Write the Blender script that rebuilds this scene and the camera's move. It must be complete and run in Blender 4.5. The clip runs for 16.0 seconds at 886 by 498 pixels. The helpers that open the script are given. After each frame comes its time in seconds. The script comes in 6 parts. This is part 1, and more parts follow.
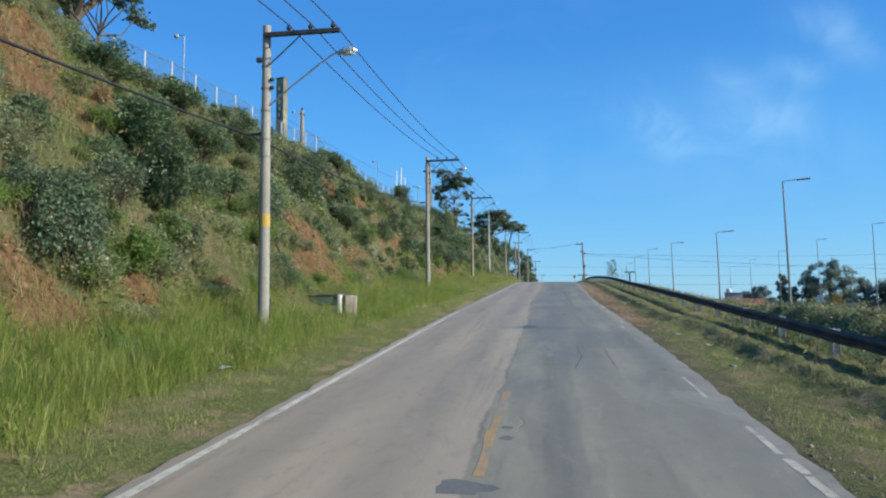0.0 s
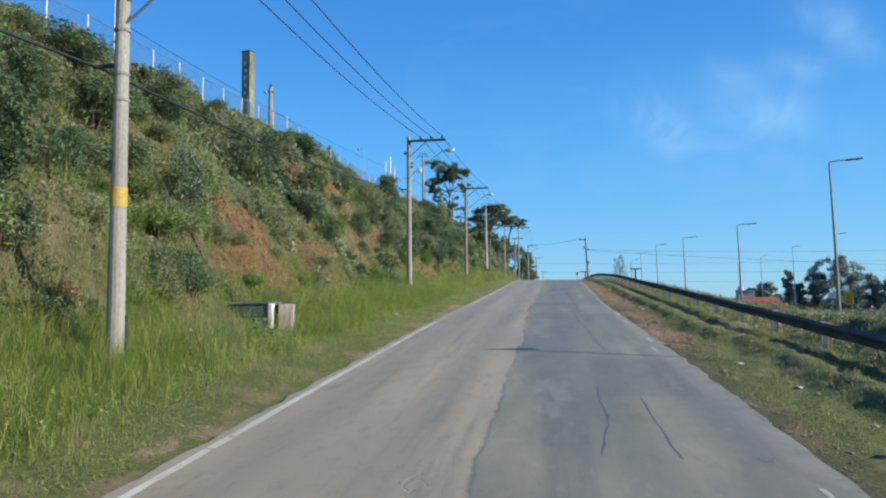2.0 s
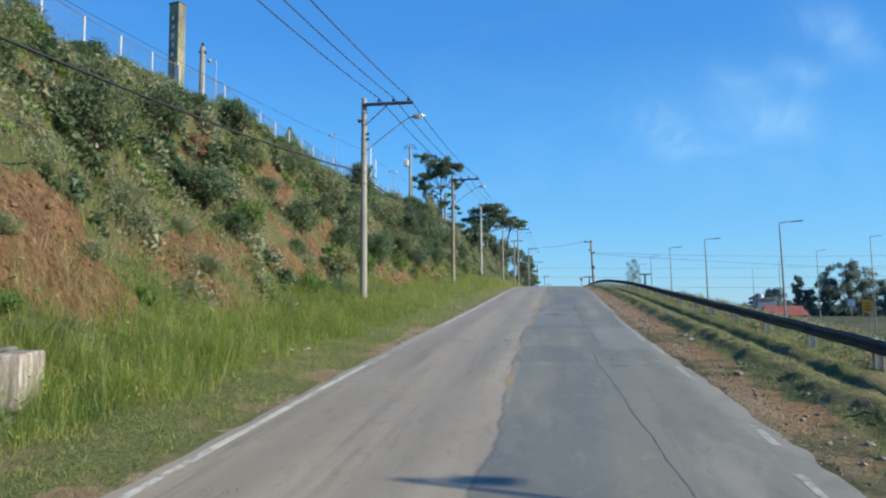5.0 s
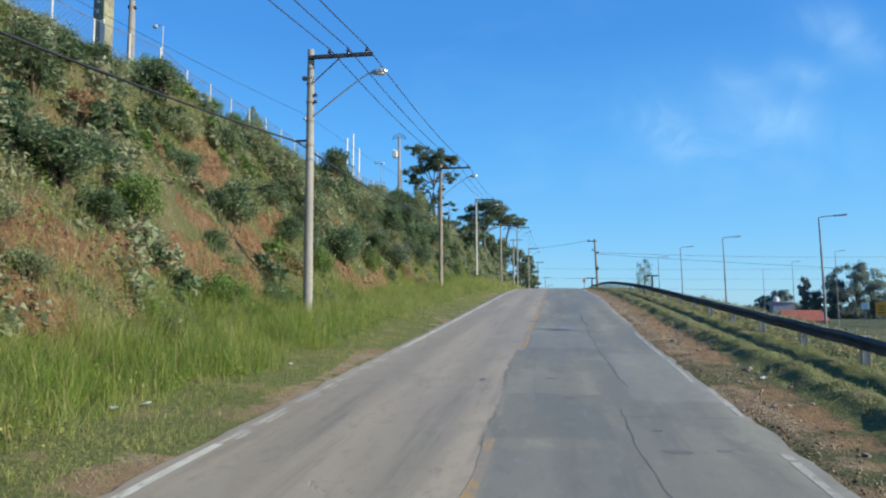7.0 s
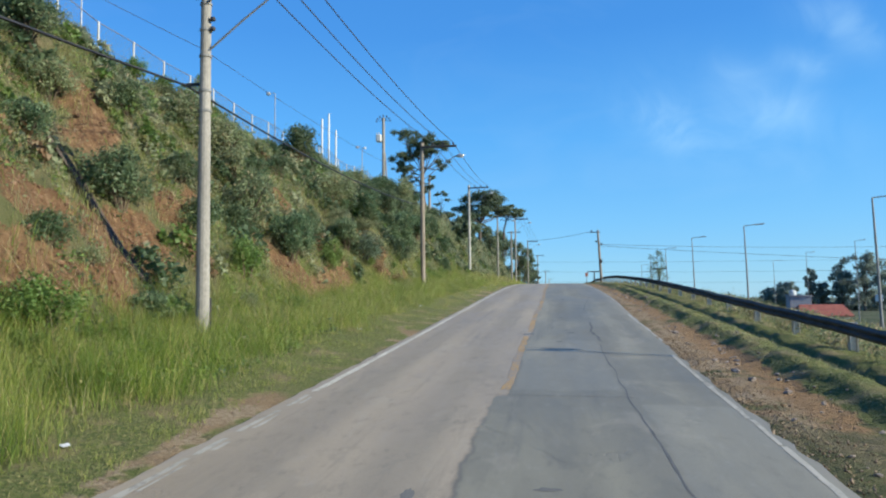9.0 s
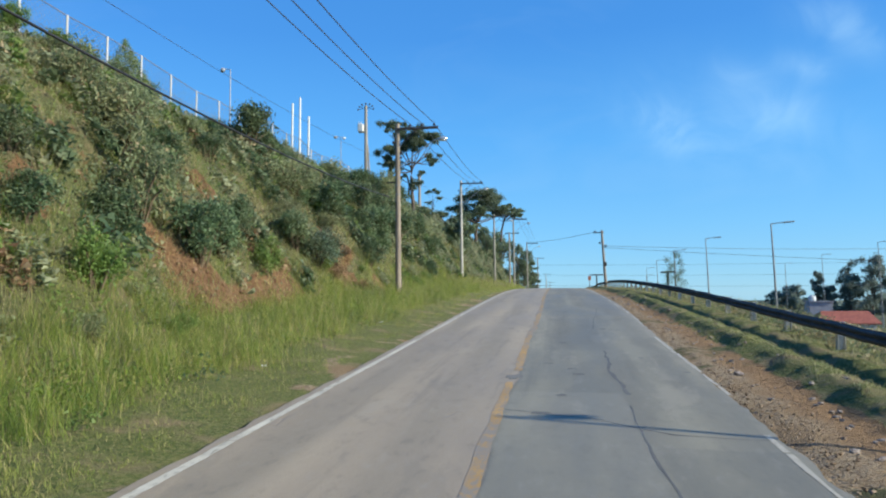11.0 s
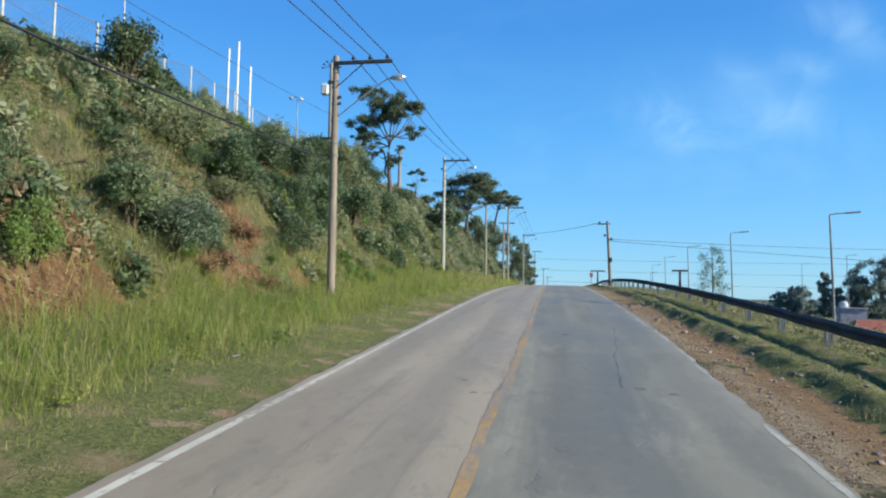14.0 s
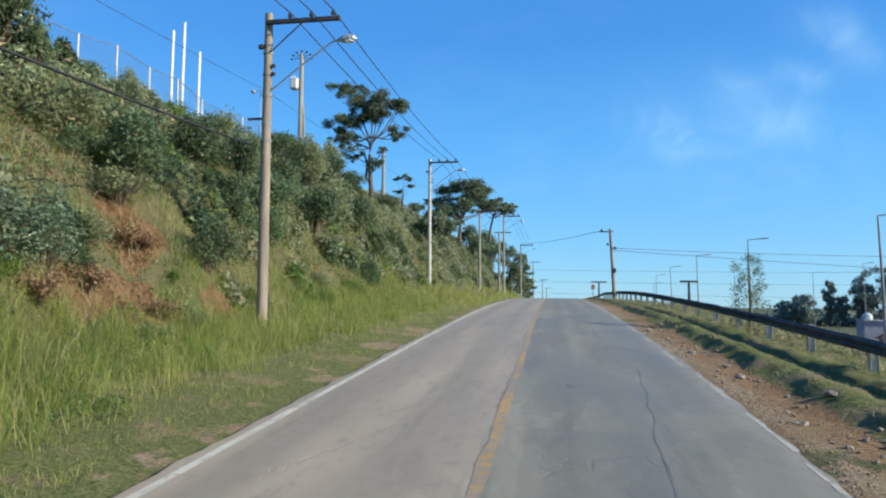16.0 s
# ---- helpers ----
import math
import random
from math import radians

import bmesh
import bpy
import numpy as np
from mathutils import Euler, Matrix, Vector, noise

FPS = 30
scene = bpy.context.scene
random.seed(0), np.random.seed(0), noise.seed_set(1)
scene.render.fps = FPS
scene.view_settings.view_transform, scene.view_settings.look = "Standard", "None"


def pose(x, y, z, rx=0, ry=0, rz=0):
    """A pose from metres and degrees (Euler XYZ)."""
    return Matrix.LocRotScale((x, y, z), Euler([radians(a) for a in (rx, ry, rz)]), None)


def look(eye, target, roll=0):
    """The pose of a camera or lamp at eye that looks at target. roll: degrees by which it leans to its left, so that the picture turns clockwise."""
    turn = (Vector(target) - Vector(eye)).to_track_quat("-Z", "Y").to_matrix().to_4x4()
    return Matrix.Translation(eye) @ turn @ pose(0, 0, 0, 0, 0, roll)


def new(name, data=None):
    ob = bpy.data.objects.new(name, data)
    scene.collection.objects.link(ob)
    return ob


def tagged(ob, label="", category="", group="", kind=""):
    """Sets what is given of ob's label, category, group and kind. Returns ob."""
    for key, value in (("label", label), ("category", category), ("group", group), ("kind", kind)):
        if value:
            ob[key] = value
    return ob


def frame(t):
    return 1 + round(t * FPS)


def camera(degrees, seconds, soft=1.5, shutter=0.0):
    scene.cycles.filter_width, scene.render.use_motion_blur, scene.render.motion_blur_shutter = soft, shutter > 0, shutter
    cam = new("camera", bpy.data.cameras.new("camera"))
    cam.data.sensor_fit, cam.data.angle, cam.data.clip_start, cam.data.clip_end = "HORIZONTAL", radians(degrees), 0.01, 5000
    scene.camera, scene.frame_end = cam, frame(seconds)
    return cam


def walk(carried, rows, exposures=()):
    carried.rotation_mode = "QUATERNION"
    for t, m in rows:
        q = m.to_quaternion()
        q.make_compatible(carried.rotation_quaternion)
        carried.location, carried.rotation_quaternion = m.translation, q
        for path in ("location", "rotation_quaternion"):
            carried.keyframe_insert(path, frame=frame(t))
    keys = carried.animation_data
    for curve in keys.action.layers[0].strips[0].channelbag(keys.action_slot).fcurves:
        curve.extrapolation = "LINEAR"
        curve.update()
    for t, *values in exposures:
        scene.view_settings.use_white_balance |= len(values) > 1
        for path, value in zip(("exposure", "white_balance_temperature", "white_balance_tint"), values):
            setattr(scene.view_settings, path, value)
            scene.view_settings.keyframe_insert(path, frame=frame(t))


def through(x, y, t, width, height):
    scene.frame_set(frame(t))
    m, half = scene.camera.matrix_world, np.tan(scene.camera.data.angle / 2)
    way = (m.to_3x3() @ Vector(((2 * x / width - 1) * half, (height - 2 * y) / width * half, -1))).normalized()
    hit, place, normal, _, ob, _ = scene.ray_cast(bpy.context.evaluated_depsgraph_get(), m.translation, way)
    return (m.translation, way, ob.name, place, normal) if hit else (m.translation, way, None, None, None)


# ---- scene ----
cam = camera(66.0, 16.0, soft=2.1)
# seconds, eye x y z, yaw, pitch, roll
ROWS = [
    (0.0, 0.008, 0.000, 2.350, 9.03, 4.24, -0.37),
    (0.5, -0.009, 1.685, 2.445, 8.97, 3.73, 0.04),
    (1.0, -0.025, 3.378, 2.540, 9.51, 4.07, -0.45),
    (1.5, -0.039, 5.080, 2.633, 9.31, 4.11, -0.08),
    (2.0, -0.053, 6.790, 2.725, 9.12, 3.96, -0.49),
    (2.5, -0.066, 8.508, 2.817, 9.22, 3.93, 0.72),
    (3.0, -0.078, 10.232, 2.908, 9.20, 4.08, -0.03),
    (3.5, -0.088, 11.962, 2.998, 9.29, 4.04, 0.01),
    (4.0, -0.098, 13.698, 3.087, 9.15, 4.16, -0.39),
    (6.5, -0.131, 22.441, 3.527, 9.46, 4.29, -0.03),
    (7.0, -0.135, 24.199, 3.613, 9.36, 4.29, -0.07),
    (7.5, -0.138, 25.958, 3.700, 9.29, 3.92, -1.12),
    (8.0, -0.139, 27.717, 3.786, 9.28, 4.32, -1.12),
    (8.5, -0.140, 29.478, 3.873, 9.48, 3.89, -1.27),
    (9.0, -0.139, 31.238, 3.959, 9.39, 3.81, -0.60),
    (11.5, -0.121, 40.015, 4.390, 9.47, 4.15, -0.58),
    (12.0, -0.114, 41.812, 4.477, 9.60, 4.22, -0.40),
    (12.5, -0.106, 43.605, 4.564, 9.57, 4.15, -0.23),
    (13.0, -0.107, 45.432, 4.652, 9.52, 3.99, 0.09),
    (13.5, -0.112, 47.235, 4.740, 9.53, 3.90, -0.30),
    (14.0, -0.112, 49.021, 4.829, 9.35, 3.30, 0.86),
    (14.5, -0.112, 50.621, 4.918, 9.41, 3.50, 0.53),
    (15.0, -0.108, 52.134, 5.007, 9.61, 3.40, 0.05),
    (15.5, -0.105, 53.569, 5.098, 9.42, 3.95, -0.43),
    (16.0, -0.100, 55.085, 5.189, 9.27, 4.26, 0.32),
]


def aim(x, y, z, yaw, pitch, roll):
    a, b = radians(yaw), radians(pitch)
    way = Vector((-math.sin(a) * math.cos(b), math.cos(a) * math.cos(b), math.sin(b)))
    return look(Vector((x, y, z)), Vector((x, y, z)) + way, roll)


walk(cam, [(row[0], aim(*row[1:])) for row in ROWS], [(0.0, 0.46, 6250, 5), (8.0, 0.55, 6330, 5), (16.0, 0.60, 6420, 5)])

# ---- light ----
SUN_WAY = Vector((0.891, -0.205, 0.404))
world = bpy.data.worlds.new("sky")
scene.world = world
world.use_nodes = True
wt = world.node_tree
wt.nodes.clear()
w_out = wt.nodes.new("ShaderNodeOutputWorld")
w_bg = wt.nodes.new("ShaderNodeBackground")
w_sky = wt.nodes.new("ShaderNodeTexSky")
w_sky.sky_type = "NISHITA"
w_sky.sun_disc = False
w_sky.sun_elevation = radians(23.8)
w_sky.sun_rotation = radians(103)
w_sky.altitude = 700
w_sky.air_density = 1.0
w_sky.dust_density = 0.0
w_sky.ozone_density = 5.0
# thin cirrus veils
w_co = wt.nodes.new("ShaderNodeTexCoord")
w_map = wt.nodes.new("ShaderNodeMapping")
w_map.inputs["Scale"].default_value = (2.2, 3.0, 6.5)
w_map.inputs["Rotation"].default_value = (0.2, 0.5, 1.1)
w_n = wt.nodes.new("ShaderNodeTexNoise")
w_n.inputs["Scale"].default_value = 1.7
w_n.inputs["Detail"].default_value = 7
w_n.inputs["Distortion"].default_value = 0.7
w_r = wt.nodes.new("ShaderNodeValToRGB")
w_r.color_ramp.elements[0].position = 0.56
w_r.color_ramp.elements[1].position = 0.80
w_r.color_ramp.elements[1].color = (0.07, 0.07, 0.07, 1)
w_mix = wt.nodes.new("ShaderNodeMix")
w_mix.data_type = "RGBA"
w_mix.inputs["B"].default_value = (0.42, 0.55, 0.68, 1)
w_sep = wt.nodes.new("ShaderNodeSeparateXYZ")
w_grad = wt.nodes.new("ShaderNodeValToRGB")
w_grad.color_ramp.elements[0].position = 0.0
w_grad.color_ramp.elements[0].color = (0.19, 0.37, 0.565, 1)
w_grad.color_ramp.elements[1].position = 0.75
w_grad.color_ramp.elements[1].color = (0.028, 0.138, 0.455, 1)
for spot, tone in ((0.10, (0.13, 0.345, 0.63, 1)), (0.22, (0.076, 0.290, 0.65, 1)), (0.36, (0.044, 0.206, 0.575, 1))):
    w_grad.color_ramp.elements.new(spot).color = tone
w_scale = wt.nodes.new("ShaderNodeMix")
w_scale.data_type, w_scale.blend_type = "RGBA", "MULTIPLY"
w_scale.inputs["Factor"].default_value = 1.0
w_scale.inputs["B"].default_value = (0.115, 0.145, 0.145, 1)
w_air = wt.nodes.new("ShaderNodeMix")
w_air.data_type = "RGBA"
w_air.inputs["Factor"].default_value = 0.78
wt.links.new(w_co.outputs["Generated"], w_map.inputs["Vector"])
wt.links.new(w_co.outputs["Generated"], w_sep.inputs[0])
wt.links.new(w_sep.outputs["Z"], w_grad.inputs["Fac"])
wt.links.new(w_map.outputs[0], w_n.inputs["Vector"])
wt.links.new(w_n.outputs["Fac"], w_r.inputs["Fac"])
wt.links.new(w_sky.outputs[0], w_scale.inputs["A"])
wt.links.new(w_scale.outputs["Result"], w_air.inputs["A"])
wt.links.new(w_grad.outputs["Color"], w_air.inputs["B"])
wt.links.new(w_r.outputs["Color"], w_mix.inputs["Factor"])
wt.links.new(w_air.outputs["Result"], w_mix.inputs["A"])
# drawn-out wisps: middle, way along, half length, half width, strength
w_fine = wt.nodes.new("ShaderNodeTexNoise")
w_fine.inputs["Scale"].default_value, w_fine.inputs["Detail"].default_value, w_fine.inputs["Distortion"].default_value = 9.0, 8, 1.4
wt.links.new(w_co.outputs["Generated"], w_fine.inputs["Vector"])


def sky_math(op, a, b=0.0):
    n = wt.nodes.new("ShaderNodeMath")
    n.operation = op
    for k, v in enumerate((a, b)):
        if isinstance(v, bpy.types.NodeSocket):
            wt.links.new(v, n.inputs[k])
        else:
            n.inputs[k].default_value = v
    return n.outputs[0]


def sky_dot(way):
    n = wt.nodes.new("ShaderNodeVectorMath")
    n.operation = "DOT_PRODUCT"
    wt.links.new(w_co.outputs["Generated"], n.inputs[0])
    n.inputs[1].default_value = way
    return n.outputs["Value"]


veil = None
for a, b, half, wide, strong in (((.322, .880, .348), (.382, .874, .300), .060, .026, .55), ((.302, .908, .290), (.332, .902, .278), .030, .016, .45), ((.120, .960, .252), (.180, .961, .209), .055, .022, .42),
                                 ((.225, .934, .278), (.330, .918, .220), .075, .030, .38), ((.17, .955, .240), (.290, .935, .200), .13, .06, .22)):
    a, b = Vector(a).normalized(), Vector(b).normalized()
    c, along = (a + b).normalized(), (b - a).normalized()
    across = c.cross(along).normalized()
    u, v = sky_math("DIVIDE", sky_dot(along), half), sky_math("DIVIDE", sky_dot(across), wide)
    fall = sky_math("EXPONENT", sky_math("MULTIPLY", sky_math("ADD", sky_math("MULTIPLY", u, u), sky_math("MULTIPLY", v, v)), -1.0))
    fall = sky_math("MULTIPLY", sky_math("MULTIPLY", fall, strong), sky_math("GREATER_THAN", sky_dot(c), 0.0))
    veil = fall if veil is None else sky_math("ADD", veil, fall)
shred = wt.nodes.new("ShaderNodeMapRange")
shred.inputs["From Min"].default_value, shred.inputs["From Max"].default_value = 0.36, 0.72
wt.links.new(w_fine.outputs["Fac"], shred.inputs["Value"])
veil = sky_math("MULTIPLY", veil, sky_math("ADD", 0.12, sky_math("MULTIPLY", shred.outputs[0], 0.8)))
w_wisp = wt.nodes.new("ShaderNodeMix")
w_wisp.data_type = "RGBA"
w_wisp.inputs["B"].default_value = (0.40, 0.60, 0.78, 1)
wt.links.new(veil, w_wisp.inputs["Factor"])
wt.links.new(w_mix.outputs["Result"], w_wisp.inputs["A"])
wt.links.new(w_wisp.outputs["Result"], w_bg.inputs["Color"])
w_bg.inputs["Strength"].default_value = 1.0
wt.links.new(w_bg.outputs[0], w_out.inputs[0])

sun_data = bpy.data.lights.new("sun", "SUN")
sun_data.energy, sun_data.angle, sun_data.color = 5.0, radians(0.5), (1.0, 0.91, 0.76)
sun = new("sun", sun_data)
sun.matrix_world = look(SUN_WAY * 100, (0, 0, 0))
scene.view_settings.exposure = 0.0


# ---- materials ----
class Nodes:
    """Writes node materials."""

    def __init__(self, name):
        self.mat = bpy.data.materials.new(name)
        self.mat.use_nodes = True
        self.tree = self.mat.node_tree
        self.tree.nodes.clear()
        self.out = self.tree.nodes.new("ShaderNodeOutputMaterial")
        self.bsdf = self.tree.nodes.new("ShaderNodeBsdfPrincipled")
        self.tree.links.new(self.bsdf.outputs[0], self.out.inputs[0])
        geo = self.tree.nodes.new("ShaderNodeNewGeometry")
        self.pos, self.island = geo.outputs["Position"], geo.outputs["Random Per Island"]
        self.obj = self.tree.nodes.new("ShaderNodeTexCoord").outputs["Object"]

    def put(self, socket, value):
        if isinstance(value, bpy.types.NodeSocket):
            self.tree.links.new(value, socket)
        else:
            if isinstance(value, (tuple, list)) and len(value) == 3 and socket.type == "RGBA":
                value = (*value, 1)
            socket.default_value = value

    def scaled(self, vec, s):
        n = self.tree.nodes.new("ShaderNodeMapping")
        n.inputs["Scale"].default_value = s if isinstance(s, (tuple, list)) else (s, s, s)
        self.put(n.inputs["Vector"], vec)
        return n.outputs[0]

    def noise(self, vec, scale, detail=4, rough=0.55, distort=0.0):
        n = self.tree.nodes.new("ShaderNodeTexNoise")
        self.put(n.inputs["Vector"], vec)
        n.inputs["Scale"].default_value, n.inputs["Detail"].default_value = scale, detail
        n.inputs["Roughness"].default_value, n.inputs["Distortion"].default_value = rough, distort
        return n.outputs["Fac"]

    def voronoi(self, vec, scale, feature="F1", out="Distance"):
        n = self.tree.nodes.new("ShaderNodeTexVoronoi")
        n.feature = feature
        self.put(n.inputs["Vector"], vec)
        n.inputs["Scale"].default_value = scale
        return n.outputs[out]

    def ramp(self, fac, a, b, ca=(0, 0, 0), cb=(1, 1, 1)):
        n = self.tree.nodes.new("ShaderNodeMapRange")
        n.interpolation_type = "SMOOTHSTEP"
        self.put(n.inputs["Value"], fac)
        n.inputs["From Min"].default_value, n.inputs["From Max"].default_value = a, b
        if ca == (0, 0, 0) and cb == (1, 1, 1):
            return n.outputs["Result"]
        return self.mix(n.outputs["Result"], ca, cb)

    def mix(self, fac, a, b, kind="MIX"):
        n = self.tree.nodes.new("ShaderNodeMix")
        n.data_type, n.blend_type = "RGBA", kind
        self.put(n.inputs["Factor"], fac)
        self.put(n.inputs["A"], a)
        self.put(n.inputs["B"], b)
        return n.outputs["Result"]

    def math(self, op, a, b=0.0):
        n = self.tree.nodes.new("ShaderNodeMath")
        n.operation = op
        self.put(n.inputs[0], a)
        self.put(n.inputs[1], b)
        return n.outputs[0]

    def xyz(self, vec):
        n = self.tree.nodes.new("ShaderNodeSeparateXYZ")
        self.put(n.inputs[0], vec)
        return n.outputs

    def attr(self, name):
        n = self.tree.nodes.new("ShaderNodeAttribute")
        n.attribute_name = name
        return n.outputs["Fac"]

    def random(self):
        return self.tree.nodes.new("ShaderNodeObjectInfo").outputs["Random"]

    def bump(self, height, strength=0.4, distance=0.02):
        n = self.tree.nodes.new("ShaderNodeBump")
        n.inputs["Strength"].default_value, n.inputs["Distance"].default_value = strength, distance
        self.put(n.inputs["Height"], height)
        self.put(self.bsdf.inputs["Normal"], n.outputs[0])

    def done(self, colour, rough=0.8, metal=0.0, spec=0.5):
        self.put(self.bsdf.inputs["Base Color"], colour)
        self.put(self.bsdf.inputs["Roughness"], rough)
        self.put(self.bsdf.inputs["Metallic"], metal)
        self.bsdf.inputs["Specular IOR Level"].default_value = spec
        return self.mat


def plain(name, a, b, scale=3.0, rough=0.75, metal=0.0, fine=40.0, bump=0.25, stretch=(1, 1, 1), spec=0.4):
    """A surface of two tones, with broad stains and a fine grain."""
    n = Nodes(name)
    v = n.scaled(n.obj, stretch)
    broad, grain = n.noise(v, scale, 5, 0.6), n.noise(v, fine, 3, 0.6)
    col = n.mix(n.ramp(broad, 0.32, 0.68), a, b)
    col = n.mix(n.ramp(grain, 0.3, 0.75), col, n.mix(0.5, col, (0.5 * a[0], 0.5 * a[1], 0.5 * a[2])))
    n.bump(grain, bump, 0.01)
    return n.done(col, n.ramp(broad, 0.2, 0.8, (rough - 0.1,) * 3, (min(1, rough + 0.1),) * 3), metal, spec)


def leafy(name, dark, light, dry, dry_share=0.08, gloss=0.45, through=0.3, by_object=0.5):
    """Leaves or blades, each of its own tone, that let some light through."""
    n = Nodes(name)
    col = n.mix(n.island, dark, light)
    patch = n.noise(n.pos, 0.45, 3)
    col = n.mix(n.math("MULTIPLY", n.ramp(patch, 0.4, 0.66), 0.45), col, n.mix(0.5, light, dry))
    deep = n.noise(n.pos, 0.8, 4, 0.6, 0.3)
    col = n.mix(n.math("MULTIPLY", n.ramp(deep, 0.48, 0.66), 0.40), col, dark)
    pick = n.math("FRACT", n.math("MULTIPLY", n.island, 37.7))
    col = n.mix(n.math("LESS_THAN", pick, dry_share), col, dry)
    tone = n.math("ADD", 1.0 - by_object * 0.5, n.math("MULTIPLY", n.random(), by_object))
    col = n.mix(1.0, col, tone, "MULTIPLY")
    n.done(col, gloss, 0.0, 0.35)
    tr = n.tree.nodes.new("ShaderNodeBsdfTranslucent")
    n.put(tr.inputs["Color"], n.mix(0.35, col, light))
    mx = n.tree.nodes.new("ShaderNodeMixShader")
    mx.inputs[0].default_value = through
    n.tree.links.new(n.bsdf.outputs[0], mx.inputs[1])
    n.tree.links.new(tr.outputs[0], mx.inputs[2])
    n.tree.links.new(mx.outputs[0], n.out.inputs[0])
    return n.mat


def ground_material():
    n = Nodes("earth_and_turf")
    big, mid, fine = n.noise(n.pos, 0.35, 5, 0.6), n.noise(n.pos, 1.7, 5, 0.65), n.noise(n.pos, 14.0, 5, 0.7)
    soil = n.mix(n.ramp(mid, 0.3, 0.72), (0.170, 0.097, 0.047), (0.280, 0.170, 0.086))
    soil = n.mix(n.ramp(fine, 0.35, 0.8), soil, (0.095, 0.046, 0.026))
    soil = n.mix(n.ramp(n.noise(n.pos, 0.8, 4), 0.55, 0.75), soil, (0.245, 0.156, 0.078))
    crust = n.noise(n.scaled(n.pos, (1.0, 1.6, 0.6)), 4.5, 6, 0.7, 0.5)
    soil = n.mix(n.ramp(crust, 0.50, 0.66), soil, (0.085, 0.045, 0.026))
    soil = n.mix(n.ramp(crust, 0.44, 0.34), soil, (0.315, 0.210, 0.118))
    litter = n.mix(n.ramp(mid, 0.35, 0.65), (0.105, 0.105, 0.048), (0.195, 0.160, 0.088))
    litter = n.mix(n.ramp(big, 0.4, 0.65), litter, (0.11, 0.125, 0.045))
    grit = n.mix(n.ramp(fine, 0.3, 0.7), (0.245, 0.170, 0.098), (0.40, 0.315, 0.205))
    grit = n.mix(n.ramp(n.noise(n.pos, 0.9, 5), 0.42, 0.62), grit, (0.28, 0.195, 0.110))
    loose = n.math("ADD", n.xyz(n.pos)[0], n.math("MULTIPLY", n.math("SUBTRACT", n.noise(n.pos, 0.8, 5, 0.65), 0.5), 1.1))
    clay = n.mix(n.ramp(fine, 0.3, 0.75), (0.345, 0.220, 0.112), (0.195, 0.120, 0.060))
    grit = n.mix(n.ramp(loose, 3.15, 3.6), grit, clay)
    far = n.mix(n.ramp(n.noise(n.pos, 0.05, 4), 0.4, 0.6), (0.075, 0.088, 0.04), (0.13, 0.12, 0.062))
    edge = n.math("ADD", n.attr("bare"), n.math("ADD", n.math("MULTIPLY", n.math("SUBTRACT", mid, 0.5), 1.5), n.math("MULTIPLY", n.math("SUBTRACT", fine, 0.5), 0.7)))
    col = n.mix(n.ramp(edge, 0.42, 0.58), litter, soil)
    turf = n.mix(n.ramp(fine, 0.35, 0.7), (0.100, 0.128, 0.036), (0.225, 0.215, 0.082))
    turf = n.mix(n.ramp(n.noise(n.pos, 0.9, 4), 0.5, 0.68), turf, (0.25, 0.20, 0.105))
    edge3 = n.math("ADD", n.attr("turf"), n.math("MULTIPLY", n.math("SUBTRACT", mid, 0.5), 0.5))
    col = n.mix(n.ramp(edge3, 0.35, 0.6), col, turf)
    edge2 = n.math("ADD", n.attr("grit"), n.math("MULTIPLY", n.math("SUBTRACT", mid, 0.5), 0.9))
    col = n.mix(n.ramp(edge2, 0.42, 0.58), col, grit)
    col = n.mix(n.attr("far"), col, far)
    n.bump(n.math("ADD", n.math("ADD", fine, n.math("MULTIPLY", crust, 1.6)), n.math("MULTIPLY", mid, 1.5)), 0.9, 0.10)
    return n.done(col, 0.95, 0, 0.2)


